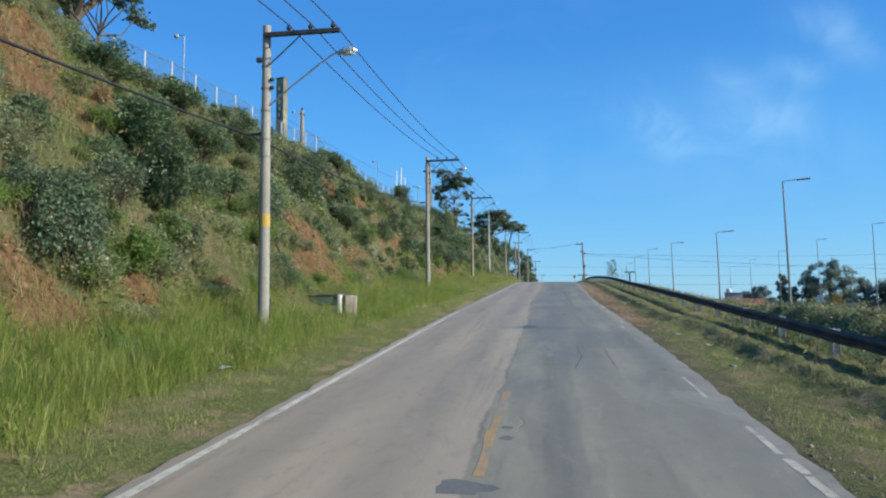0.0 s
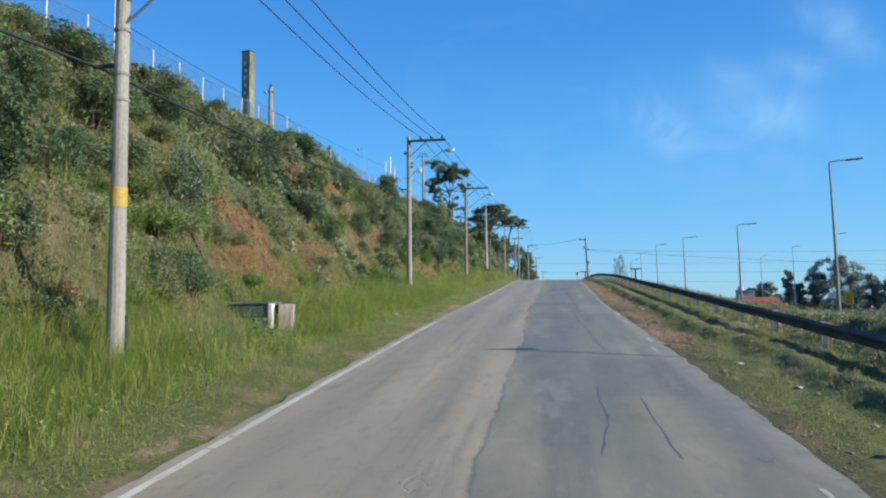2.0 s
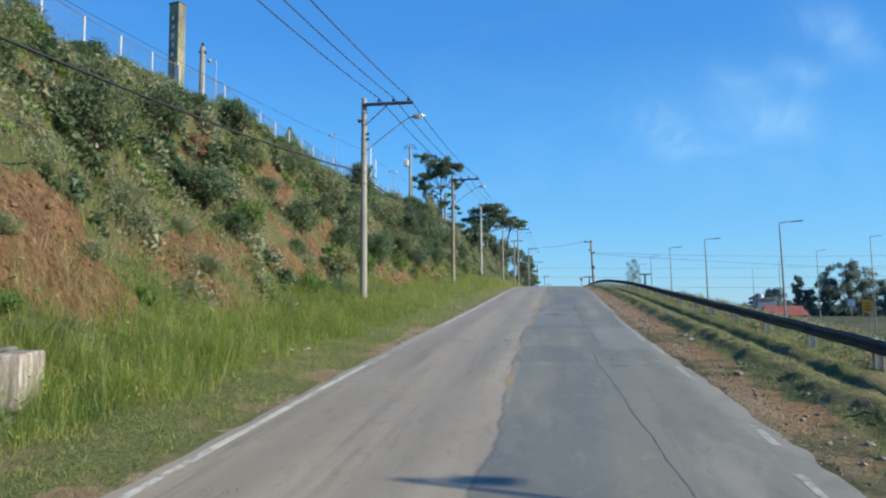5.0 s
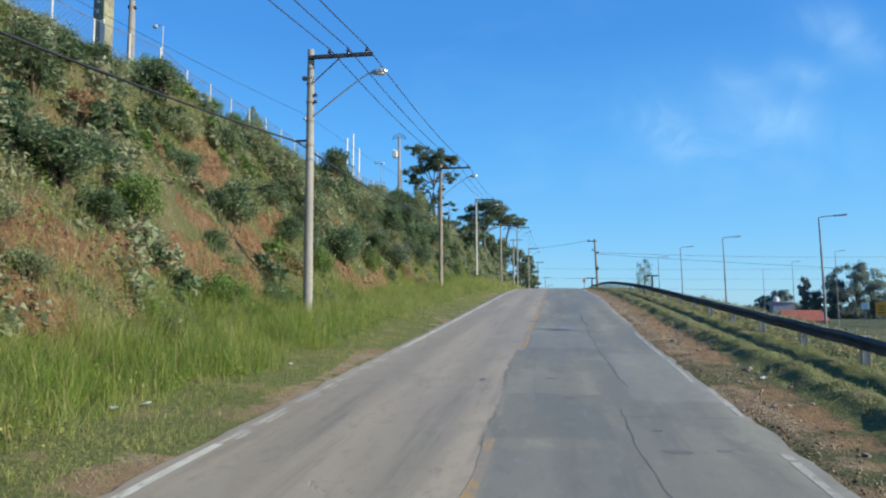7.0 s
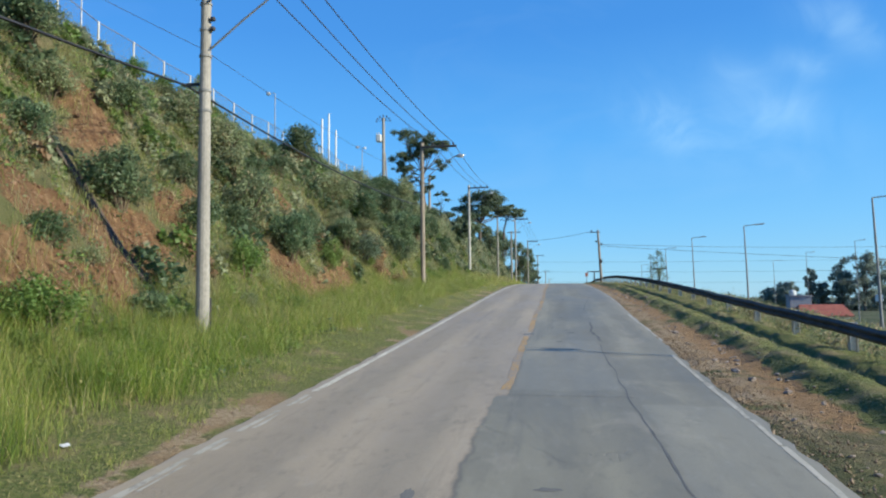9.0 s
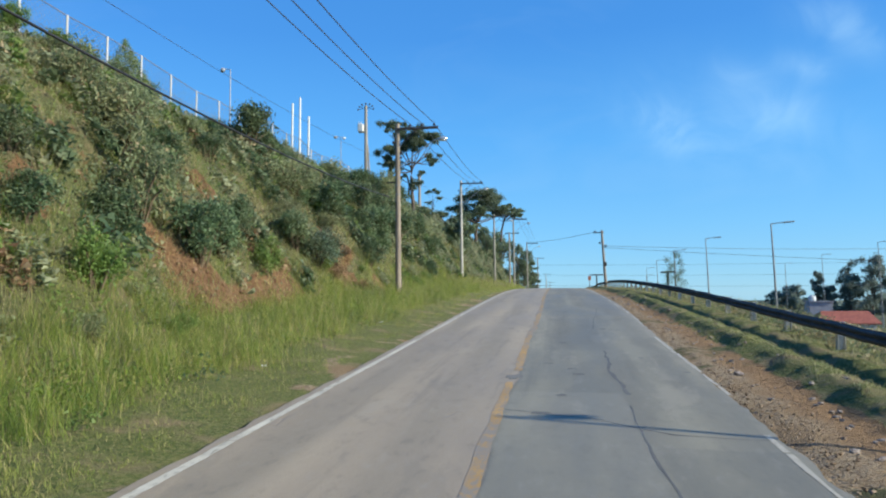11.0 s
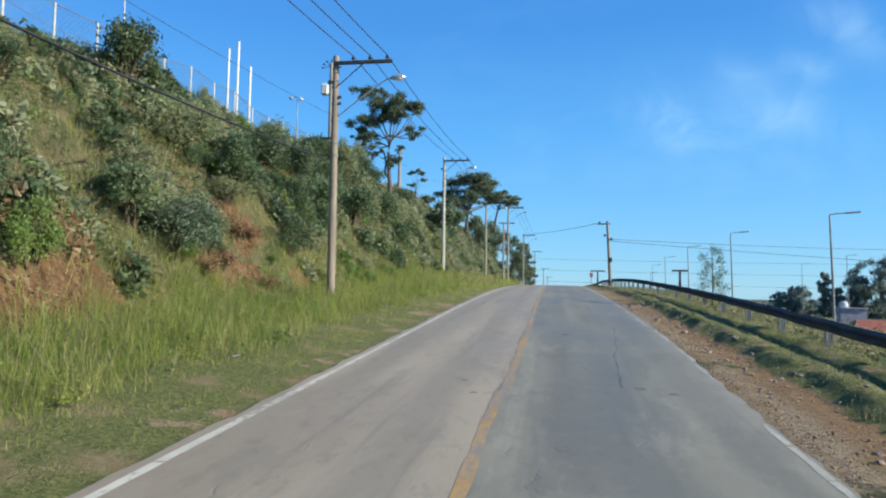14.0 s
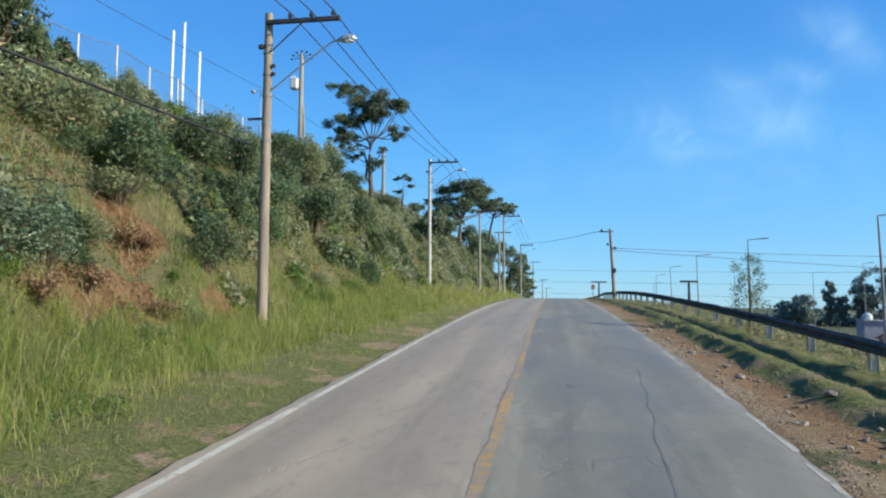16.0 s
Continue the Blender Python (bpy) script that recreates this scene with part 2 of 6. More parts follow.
def road_material():
    n = Nodes("worn_asphalt")
    x, y, _ = n.xyz(n.pos)
    along = n.scaled(n.pos, (1.0, 0.22, 1.0))
    lean = n.math("ADD", n.math("MULTIPLY", n.math("SUBTRACT", n.noise(n.scaled(n.pos, (0.0, 0.16, 0.0)), 1.0, 4, 0.6), 0.5), 0.6),
                  n.math("MULTIPLY", n.math("SUBTRACT", n.noise(n.pos, 3.0, 3), 0.5), 0.14))
    step = n.math("MULTIPLY", n.math("MULTIPLY", n.ramp(y, 31.0, 33.5), n.math("LESS_THAN", y, 42.5)), 0.2)
    seam = n.math("ADD", n.math("ADD", n.math("ADD", x, 0.95), lean), step)
    right = n.ramp(seam, -0.02, 0.02)
    broad = n.noise(along, 0.55, 5, 0.6)
    streak = n.noise(n.scaled(n.pos, (2.6, 0.10, 1.0)), 1.0, 5, 0.65)
    grain = n.noise(n.pos, 60.0, 3, 0.7)
    pale = n.mix(n.ramp(broad, 0.3, 0.7), (0.310, 0.248, 0.168), (0.394, 0.320, 0.220))
    grey = n.mix(n.ramp(broad, 0.3, 0.7), (0.192, 0.172, 0.118), (0.278, 0.252, 0.178))
    col = n.mix(right, pale, grey)
    col = n.mix(n.math("MULTIPLY", n.ramp(streak, 0.52, 0.72), 0.45), col, (0.127, 0.119, 0.092))
    # wheel tracks, polished and oil-dark
    for at, wide in ((-3.55, 0.6), (-1.9, 0.6), (0.05, 0.4), (0.95, 0.55), (2.1, 0.4)):
        d = n.math("ABSOLUTE", n.math("SUBTRACT", n.math("ADD", x, n.math("MULTIPLY", lean, 0.3)), at))
        track = n.math("MULTIPLY", n.math("SUBTRACT", 1.0, n.ramp(d, 0.1, wide)), n.ramp(broad, 0.3, 0.65))
        col = n.mix(n.math("MULTIPLY", track, 0.42), col, (0.133, 0.122, 0.093))
    # tar-dark mended areas in blocks
    block = n.noise(n.scaled(n.pos, (0.55, 0.16, 0.0)), 1.0, 6, 0.6, 0.4)
    col = n.mix(n.math("MULTIPLY", n.math("MULTIPLY", n.ramp(block, 0.50, 0.54), right), 0.30), col, (0.128, 0.120, 0.094))
    block2 = n.noise(n.scaled(n.pos, (0.9, 0.3, 0.0)), 1.0, 6, 0.65, 0.6)
    col = n.mix(n.math("MULTIPLY", n.ramp(block2, 0.56, 0.62), 0.22), col, (0.170, 0.155, 0.118))
    col = n.mix(n.math("MULTIPLY", n.ramp(block2, 0.42, 0.36), 0.25), col, (0.375, 0.325, 0.240))
    # relaid rectangles, a tone darker or paler
    rough_x = n.math("ADD", x, n.math("MULTIPLY", n.math("SUBTRACT", n.noise(n.pos, 2.5, 4), 0.5), 0.22))
    rough_y = n.math("ADD", y, n.math("MULTIPLY", n.math("SUBTRACT", n.noise(n.pos, 1.8, 4), 0.5), 0.7))
    for x0, x1, y0, y1, share, tone in ((0.66, 2.4, 18.6, 22.9, 0.4, (0.130, 0.122, 0.096)), (-1.0, 0.6, 33.3, 36.4, 0.45, (0.130, 0.122, 0.096)), (-0.5, 1.08, 55.5, 64.6, 0.35, (0.136, 0.128, 0.100)),
                                        (1.0, 2.4, 44.0, 46.7, 0.35, (0.136, 0.128, 0.100)), (-0.9, 0.9, 43.0, 50.0, 0.2, (0.35, 0.32, 0.245)), (1.1, 2.6, 36.0, 42.0, 0.25, (0.33, 0.308, 0.24)), (-0.9, 0.6, 24.0, 32.8, 0.3, (0.135, 0.135, 0.125)), (1.2, 2.6, 66.0, 80.0, 0.3, (0.14, 0.14, 0.13))):
        inside = n.math("MULTIPLY", n.math("MULTIPLY", n.ramp(rough_x, x0 - 0.04, x0 + 0.04), n.ramp(rough_x, x1 + 0.05, x1 - 0.05)), n.math("MULTIPLY", n.ramp(rough_y, y0 - 0.1, y0 + 0.1), n.ramp(rough_y, y1 + 0.06, y1 - 0.06)))
        col = n.mix(n.math("MULTIPLY", inside, share), col, tone)
    # open cracks
    wob = n.math("MULTIPLY", n.noise(n.pos, 1.2, 4), 0.9)
    wobbled = n.tree.nodes.new("ShaderNodeVectorMath")
    wobbled.operation = "ADD"
    n.put(wobbled.inputs[0], n.scaled(n.pos, (0.55, 0.22, 0.0)))
    n.put(wobbled.inputs[1], wob)
    crack = n.voronoi(wobbled.outputs[0], 1.0, "DISTANCE_TO_EDGE", "Distance")
    mask = n.math("MULTIPLY", n.math("SUBTRACT", 1.0, n.ramp(crack, 0.004, 0.016)), n.ramp(n.noise(n.pos, 0.5, 3), 0.55, 0.68))
    col = n.mix(n.math("MULTIPLY", mask, 0.10), col, (0.05, 0.05, 0.05))
    rim = n.math("MULTIPLY", n.math("SUBTRACT", 1.0, n.ramp(n.math("ABSOLUTE", seam), 0.0, 0.06)), 0.5)
    col = n.mix(n.math("MULTIPLY", rim, n.ramp(n.noise(n.pos, 0.7, 3), 0.35, 0.6)), col, (0.077, 0.070, 0.055))
    col = n.mix(n.ramp(grain, 0.45, 0.9), col, n.mix(0.55, col, (0.077, 0.070, 0.055)))
    # mottling and dust at hand size
    mottle = n.noise(n.scaled(n.pos, (1.0, 0.45, 1.0)), 4.5, 7, 0.72)
    col = n.mix(n.math("MULTIPLY", n.ramp(mottle, 0.52, 0.70), 0.34), col, (0.118, 0.108, 0.083))
    col = n.mix(n.math("MULTIPLY", n.ramp(mottle, 0.46, 0.30), 0.24), col, (0.34, 0.31, 0.25))
    # washed-on earth along the edges
    sand = n.math("MULTIPLY", n.ramp(n.math("ABSOLUTE", n.math("ADD", x, 0.95)), 3.25, 3.8), n.ramp(n.noise(n.pos, 1.6, 5, 0.7), 0.38, 0.6))
    col = n.mix(n.math("MULTIPLY", sand, 0.6), col, (0.32, 0.275, 0.215))
    n.bump(n.math("ADD", n.math("MULTIPLY", grain, 0.5), n.math("MULTIPLY", mask, -1.0)), 0.35, 0.012)
    return n.done(col, n.ramp(broad, 0.3, 0.7, (0.55,) * 3, (0.72,) * 3), 0, 0.55)


def paint_material(name, colour, under, worn):
    """Road paint, scuffed through to the asphalt in flecks."""
    n = Nodes(name)
    flake = n.noise(n.scaled(n.pos, (1.0, 0.5, 1.0)), 11.0, 7, 0.8)
    col = n.mix(n.ramp(n.noise(n.pos, 1.3, 4), 0.3, 0.7), colour, tuple(0.78 * c for c in colour))
    thin = n.noise(n.pos, 0.6, 3)
    gone = n.math("ADD", flake, n.math("MULTIPLY", n.math("SUBTRACT", thin, 0.5), 0.45))
    col = n.mix(n.ramp(gone, worn - 0.06, worn + 0.14), col, under)
    n.bump(flake, 0.2, 0.004)
    return n.done(col, 0.7, 0, 0.4)


M_GROUND = ground_material()
M_ROAD = road_material()
M_WHITE = paint_material("white_road_paint", (0.63, 0.585, 0.465), (0.27, 0.24, 0.18), 0.55)
M_WHITE_OLD = paint_material("old_white_road_paint", (0.475, 0.435, 0.345), (0.27, 0.245, 0.195), 0.51)
M_YELLOW = paint_material("yellow_road_paint", (0.46, 0.285, 0.10), (0.24, 0.21, 0.17), 0.47)
M_PATCH = plain("tar_patch", (0.135, 0.132, 0.120), (0.20, 0.192, 0.172), 1.2, 0.85, 0, 50)
M_JOINT = plain("bitumen_seam", (0.105, 0.103, 0.096), (0.175, 0.17, 0.155), 2.0, 0.8, 0, 30)
M_POLE = plain("weathered_concrete", (0.25, 0.235, 0.205), (0.38, 0.355, 0.31), 1.1, 0.9, 0, 30, 0.3, (1, 1, 0.35))
M_WOOD = plain("weathered_wood_pole", (0.20, 0.165, 0.13), (0.34, 0.285, 0.225), 2.0, 0.9, 0, 30, 0.5, (4, 4, 0.3))
M_POLEPALE = plain("pale_concrete", (0.40, 0.385, 0.34), (0.54, 0.52, 0.47), 1.1, 0.9, 0, 30, 0.3, (1, 1, 0.35))
M_ARM = plain("dark_crossarm", (0.035, 0.036, 0.042), (0.07, 0.068, 0.07), 3, 0.8, 0, 30)
M_STEEL = plain("galvanised_steel", (0.34, 0.36, 0.38), (0.46, 0.48, 0.5), 3, 0.5, 0.75, 50, 0.1)
M_LAMPSTEEL = plain("grey_painted_steel", (0.20, 0.205, 0.21), (0.29, 0.295, 0.3), 2, 0.55, 0.2, 30, 0.1)
M_CLAMP = plain("dull_clamp_steel", (0.2, 0.2, 0.19), (0.3, 0.295, 0.28), 4, 0.8, 0.1)
M_RAIL = plain("tarnished_rail_steel", (0.062, 0.062, 0.064), (0.115, 0.114, 0.114), 1.5, 0.88, 0.05, 25, 0.15, (1, 1, 1), 0.25)
M_RAILPOST = plain("rail_post_steel", (0.50, 0.49, 0.45), (0.64, 0.62, 0.57), 2.5, 0.7, 0.2, 30, 0.15)
M_CABLE = plain("black_cable", (0.018, 0.018, 0.02), (0.03, 0.03, 0.034), 3, 0.6)
M_WIRE = plain("bare_conductor", (0.05, 0.055, 0.065), (0.08, 0.085, 0.095), 3, 0.6, 0.3)
M_PORC = plain("brown_porcelain", (0.03, 0.028, 0.035), (0.06, 0.05, 0.05), 6, 0.3)
M_BAND = plain("yellow_band_paint", (0.40, 0.27, 0.06), (0.52, 0.36, 0.10), 6, 0.75)
M_WHITEPOST = plain("white_painted_post", (0.66, 0.66, 0.64), (0.78, 0.78, 0.76), 2, 0.6)
M_FENCEPOST = plain("pale_fence_concrete", (0.50, 0.49, 0.46), (0.64, 0.63, 0.6), 3, 0.85)
M_NET = plain("fence_wire", (0.16, 0.17, 0.19), (0.24, 0.25, 0.27), 3, 0.6, 0.4)
M_PILLAR = plain("peeling_pillar_paint", (0.13, 0.13, 0.115), (0.36, 0.345, 0.20), 1.4, 0.9, 0, 12, 0.4, (1, 1, 0.5))
M_PILLARWHITE = plain("white_pillar_corner", (0.62, 0.6, 0.56), (0.74, 0.72, 0.68), 3, 0.8)
M_BOX = plain("mossy_concrete", (0.070, 0.075, 0.060), (0.20, 0.19, 0.155), 3.5, 0.95, 0, 14, 0.6)
M_TEAL = plain("mossy_teal_paint", (0.075, 0.15, 0.135), (0.11, 0.105, 0.08), 4, 0.9, 0, 14, 0.5)
M_TEALPALE = plain("teal_flaking_paint", (0.13, 0.33, 0.31), (0.30, 0.29, 0.24), 4, 0.85, 0, 14, 0.4)
M_LIME = plain("limewashed_concrete", (0.24, 0.185, 0.145), (0.50, 0.44, 0.38), 2.5, 0.9, 0, 12, 0.4, (3, 3, 0.5))
M_CHUTE = plain("dark_drain_concrete", (0.075, 0.055, 0.042), (0.135, 0.10, 0.078), 3, 0.95)
M_GLASSLAMP = plain("lamp_bowl", (0.70, 0.72, 0.74), (0.82, 0.83, 0.84), 4, 0.12, 0.0, 20, 0.02, (1, 1, 1), 0.9)
M_HEAD = plain("lamp_housing", (0.38, 0.40, 0.42), (0.52, 0.54, 0.56), 4, 0.4, 0.4)
M_TRAFO = plain("pale_transformer_paint", (0.55, 0.57, 0.56), (0.66, 0.67, 0.65), 3, 0.5)
M_ROCK = plain("rubble_stone", (0.20, 0.145, 0.105), (0.47, 0.41, 0.35), 4, 0.95, 0, 25, 0.6)
M_GRAVEL = plain("dusty_gravel", (0.17, 0.115, 0.075), (0.40, 0.31, 0.22), 4, 0.95, 0, 25, 0.6)
M_LITTER = plain("scrap_paper", (0.62, 0.64, 0.66), (0.8, 0.8, 0.8), 6, 0.7)
M_BARK = plain("tree_bark", (0.075, 0.06, 0.048), (0.17, 0.14, 0.115), 2.5, 0.95, 0, 20, 0.6, (3, 3, 0.5))
M_TWIG = plain("shrub_stem", (0.09, 0.065, 0.04), (0.16, 0.12, 0.08), 6, 0.9)
M_HOUSE = plain("white_render", (0.62, 0.61, 0.58), (0.74, 0.73, 0.7), 1.0, 0.85)
M_ROOF = plain("red_clay_tiles", (0.26, 0.075, 0.05), (0.40, 0.13, 0.085), 2.5, 0.85, 0, 20)
M_SHED = plain("grey_fibre_sheet", (0.30, 0.31, 0.33), (0.40, 0.41, 0.42), 1.5, 0.8)
M_GLASS = plain("dark_window_glass", (0.02, 0.025, 0.03), (0.035, 0.04, 0.05), 3, 0.1)
M_ORANGE = plain("orange_sign_sheet", (0.80, 0.30, 0.02), (0.86, 0.36, 0.04), 3, 0.45)
M_BLACK = plain("black_sign_marks", (0.02, 0.02, 0.02), (0.03, 0.03, 0.03), 3, 0.6)
M_SIGN = plain("white_sign_sheet", (0.7, 0.7, 0.7), (0.78, 0.78, 0.78), 3, 0.5)
M_SIGNRED = plain("faded_sign_sheet", (0.42, 0.13, 0.07), (0.5, 0.18, 0.1), 3, 0.5)
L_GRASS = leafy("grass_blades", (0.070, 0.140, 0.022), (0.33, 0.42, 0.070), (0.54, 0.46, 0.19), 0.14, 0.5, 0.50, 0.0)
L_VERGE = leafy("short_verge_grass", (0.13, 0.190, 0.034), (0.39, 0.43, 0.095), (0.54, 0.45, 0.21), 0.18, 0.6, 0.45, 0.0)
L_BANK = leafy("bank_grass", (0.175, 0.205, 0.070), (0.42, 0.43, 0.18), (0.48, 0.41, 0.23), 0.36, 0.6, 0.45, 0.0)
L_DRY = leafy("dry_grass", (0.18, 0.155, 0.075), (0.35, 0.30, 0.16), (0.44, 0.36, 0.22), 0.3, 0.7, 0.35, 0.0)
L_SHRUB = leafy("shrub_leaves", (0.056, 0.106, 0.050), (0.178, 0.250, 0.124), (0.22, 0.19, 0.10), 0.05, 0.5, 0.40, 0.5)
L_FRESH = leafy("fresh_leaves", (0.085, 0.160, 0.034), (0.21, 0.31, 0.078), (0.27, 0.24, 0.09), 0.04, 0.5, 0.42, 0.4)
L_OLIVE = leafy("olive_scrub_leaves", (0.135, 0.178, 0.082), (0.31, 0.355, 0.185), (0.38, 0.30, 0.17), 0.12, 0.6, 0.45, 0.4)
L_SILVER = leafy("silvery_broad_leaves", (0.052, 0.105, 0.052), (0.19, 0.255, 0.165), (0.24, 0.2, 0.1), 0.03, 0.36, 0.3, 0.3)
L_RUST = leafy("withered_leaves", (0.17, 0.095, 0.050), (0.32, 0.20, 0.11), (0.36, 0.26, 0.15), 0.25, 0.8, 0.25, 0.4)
# tree leaf tones include a slight lift and blueing for haze
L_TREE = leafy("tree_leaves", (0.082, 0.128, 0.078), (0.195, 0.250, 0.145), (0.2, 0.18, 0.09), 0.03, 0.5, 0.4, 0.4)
# far leaf tones lifted and blued, with haze put into the colour
L_HAZEFAR = leafy("haze_paled_far_leaves", (0.17, 0.225, 0.20), (0.28, 0.34, 0.29), (0.28, 0.28, 0.23), 0.03, 0.8, 0.45, 0.3)
# scrub leaf tones paled and greyed to imitate haze on the farther slope
L_HAZESCRUB = leafy("haze_paled_scrub_leaves", (0.155, 0.192, 0.108), (0.355, 0.395, 0.235), (0.40, 0.32, 0.2), 0.12, 0.6, 0.42, 0.0)
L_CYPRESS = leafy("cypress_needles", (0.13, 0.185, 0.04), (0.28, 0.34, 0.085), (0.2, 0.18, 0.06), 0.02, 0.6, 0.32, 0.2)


# ---- mesh tools ----
class Shape:
    """Gathers vertices and faces of one mesh."""

    def __init__(self):
        self.v, self.f = [], []

    def add(self, verts, faces):
        k = len(self.v)
        self.v.extend([tuple(p) for p in verts])
        self.f.extend([tuple(i + k for i in f) for f in faces])
        return self

    def box(self, c, s, rz=0.0, bev=0.0, tilt=0.0):
        """A box with its edges cut back by bev."""
        hx, hy, hz = s[0] / 2, s[1] / 2, s[2] / 2
        m = Matrix.Translation(c) @ Matrix.Rotation(rz, 4, "Z") @ Matrix.Rotation(tilt, 4, "Y")
        if bev <= 0:
            p = [(a * hx, b * hy, d * hz) for a in (-1, 1) for b in (-1, 1) for d in (-1, 1)]
            f = [(0, 1, 3, 2), (4, 6, 7, 5), (0, 4, 5, 1), (2, 3, 7, 6), (0, 2, 6, 4), (1, 5, 7, 3)]
            return self.add([m @ Vector(q) for q in p], f)
        bm = bmesh.new()
        bmesh.ops.create_cube(bm, size=1.0)
        for q in bm.verts:
            q.co = (q.co.x * s[0], q.co.y * s[1], q.co.z * s[2])
        bmesh.ops.bevel(bm, geom=bm.edges[:], offset=bev, segments=1, affect="EDGES")
        bm.verts.index_update()
        self.add([m @ q.co for q in bm.verts], [[q.index for q in f.verts] for f in bm.faces])
        bm.free()
        return self

    def tube(self, pts, radii, n=8, caps=True):
        pts = [Vector(p) for p in pts]
        if not isinstance(radii, (list, tuple)):
            radii = [radii] * len(pts)
        rings, side = [], None
        for i, p in enumerate(pts):
            way = (pts[min(i + 1, len(pts) - 1)] - pts[max(i - 1, 0)]).normalized()
            if side is None or abs(side.dot(way)) > 0.95:
                side = way.orthogonal().normalized()
            side = (side - way * side.dot(way)).normalized()
            up = way.cross(side)
            rings.append([p + radii[i] * (math.cos(2 * math.pi * k / n) * side + math.sin(2 * math.pi * k / n) * up) for k in range(n)])
        verts = [q for r in rings for q in r]
        faces = [(i * n + k, i * n + (k + 1) % n, (i + 1) * n + (k + 1) % n, (i + 1) * n + k) for i in range(len(pts) - 1) for k in range(n)]
        if caps:
            faces += [tuple(range(n))[::-1], tuple((len(pts) - 1) * n + k for k in range(n))]
        return self.add(verts, faces)

    def ball(self, c, r, squash=(1, 1, 1), u=10, w=7):
        verts, faces = [], []
        for j in range(w + 1):
            a = math.pi * j / w
            for i in range(u):
                b = 2 * math.pi * i / u
                verts.append((c[0] + r * squash[0] * math.sin(a) * math.cos(b), c[1] + r * squash[1] * math.sin(a) * math.sin(b), c[2] + r * squash[2] * math.cos(a)))
        for j in range(w):
            for i in range(u):
                faces.append((j * u + i, (j + 1) * u + i, (j + 1) * u + (i + 1) % u, j * u + (i + 1) % u))
        return self.add(verts, faces)

    def mesh(self, name, material, soft=False):
        me = bpy.data.meshes.new(name)
        me.from_pydata(self.v, [], self.f)
        me.materials.append(material)
        if soft:
            me.shade_smooth()
        me.update()
        return me


def part(name, shape, material, parent=None, label="", soft=False, at=None):
    """Links a shape, or a mesh, as one object, under its thing."""
    me = shape if isinstance(shape, bpy.types.Mesh) else shape.mesh(name, material, soft)
    ob = new(name, me)
    if parent is not None:
        ob.parent = parent
    if at is not None:
        ob.location = at
    return tagged(ob, label)


def thing(name, x, y, z, label, category, group="", rz=0.0):
    ob = new(name)
    ob.empty_display_size = 0.2
    ob.matrix_basis = pose(x, y, z, 0, 0, rz)
    return tagged(ob, label, category, group)


def soup(name, verts, faces_per, material):
    """A mesh of many loose pieces, all of the same make, from arrays."""
    verts = np.asarray(verts, np.float32)
    pieces, k = verts.shape[0], verts.shape[1]
    me = bpy.data.meshes.new(name)
    me.vertices.add(pieces * k)
    me.vertices.foreach_set("co", verts.reshape(-1))
    loops, starts, totals = [], [], []
    base = (np.arange(pieces) * k)[:, None]
    idx = np.concatenate([base + np.array(f)[None, :] for f in faces_per], 1).astype(np.int32)
    sizes = np.array([len(f) for f in faces_per])
    me.loops.add(idx.size)
    me.loops.foreach_set("vertex_index", idx.reshape(-1))
    me.polygons.add(pieces * len(faces_per))
    tot = np.tile(sizes, pieces)
    start = np.concatenate([[0], np.cumsum(tot)[:-1]])
    me.polygons.foreach_set("loop_start", start.astype(np.int32))
    me.materials.append(material)
    me.update(calc_edges=True)
    me.validate()
    return me


def blades(rng, x, y, z, height, width, lean=0.35):
    """Bent grass blades: five points, a quad and a triangle each."""
    n = len(x)
    a = rng.uniform(0, 2 * np.pi, n)
    b = rng.uniform(0, 2 * np.pi, n)
    d = np.stack([np.cos(a), np.sin(a), 0 * a], 1) * (width / 2)[:, None]
    out = np.stack([np.cos(b), np.sin(b), 0 * b], 1)
    base = np.stack([x, y, z - 0.02], 1)
    bend = rng.uniform(0.1, 1.0, n) * lean
    mid = base + out * (height * bend * 0.35)[:, None] + np.array([0, 0, 1.0]) * (height * 0.58)[:, None]
    tip = base + out * (height * bend * 1.25)[:, None] + np.array([0, 0, 1.0]) * (height * (1.0 - 0.45 * bend))[:, None]
    return np.stack([base - d, base + d, mid + d * 0.75, mid - d * 0.75, tip], 1)


BLADE = [(0, 1, 2, 3), (3, 2, 4)]


def leaves(rng, centre, size, slim=0.5, droop=0.2, up=0.35):
    """Folded leaves of four points and two faces round the given places."""
    n = len(centre)
    w = rng.normal(size=(n, 3))
    w[:, 2] = w[:, 2] * 0.6 - droop
    w /= np.linalg.norm(w, axis=1)[:, None]
    h = rng.normal(size=(n, 3)) * 0.7 + np.array([0.15, 0, up * 3])
    side = np.cross(w, h)
    side /= np.linalg.norm(side, axis=1)[:, None] + 1e-9
    s = (size * rng.uniform(0.6, 1.25, n))[:, None]
    nrm = np.cross(side, w)
    a = centre - w * s * 0.5
    b = centre + side * s * slim * 0.5 + nrm * s * 0.08
    c = centre + w * s * 0.5
    d = centre - side * s * slim * 0.5 + nrm * s * 0.08
    return np.stack([a, b, c, d], 1)


LEAF = [(0, 1, 2), (0, 2, 3)]


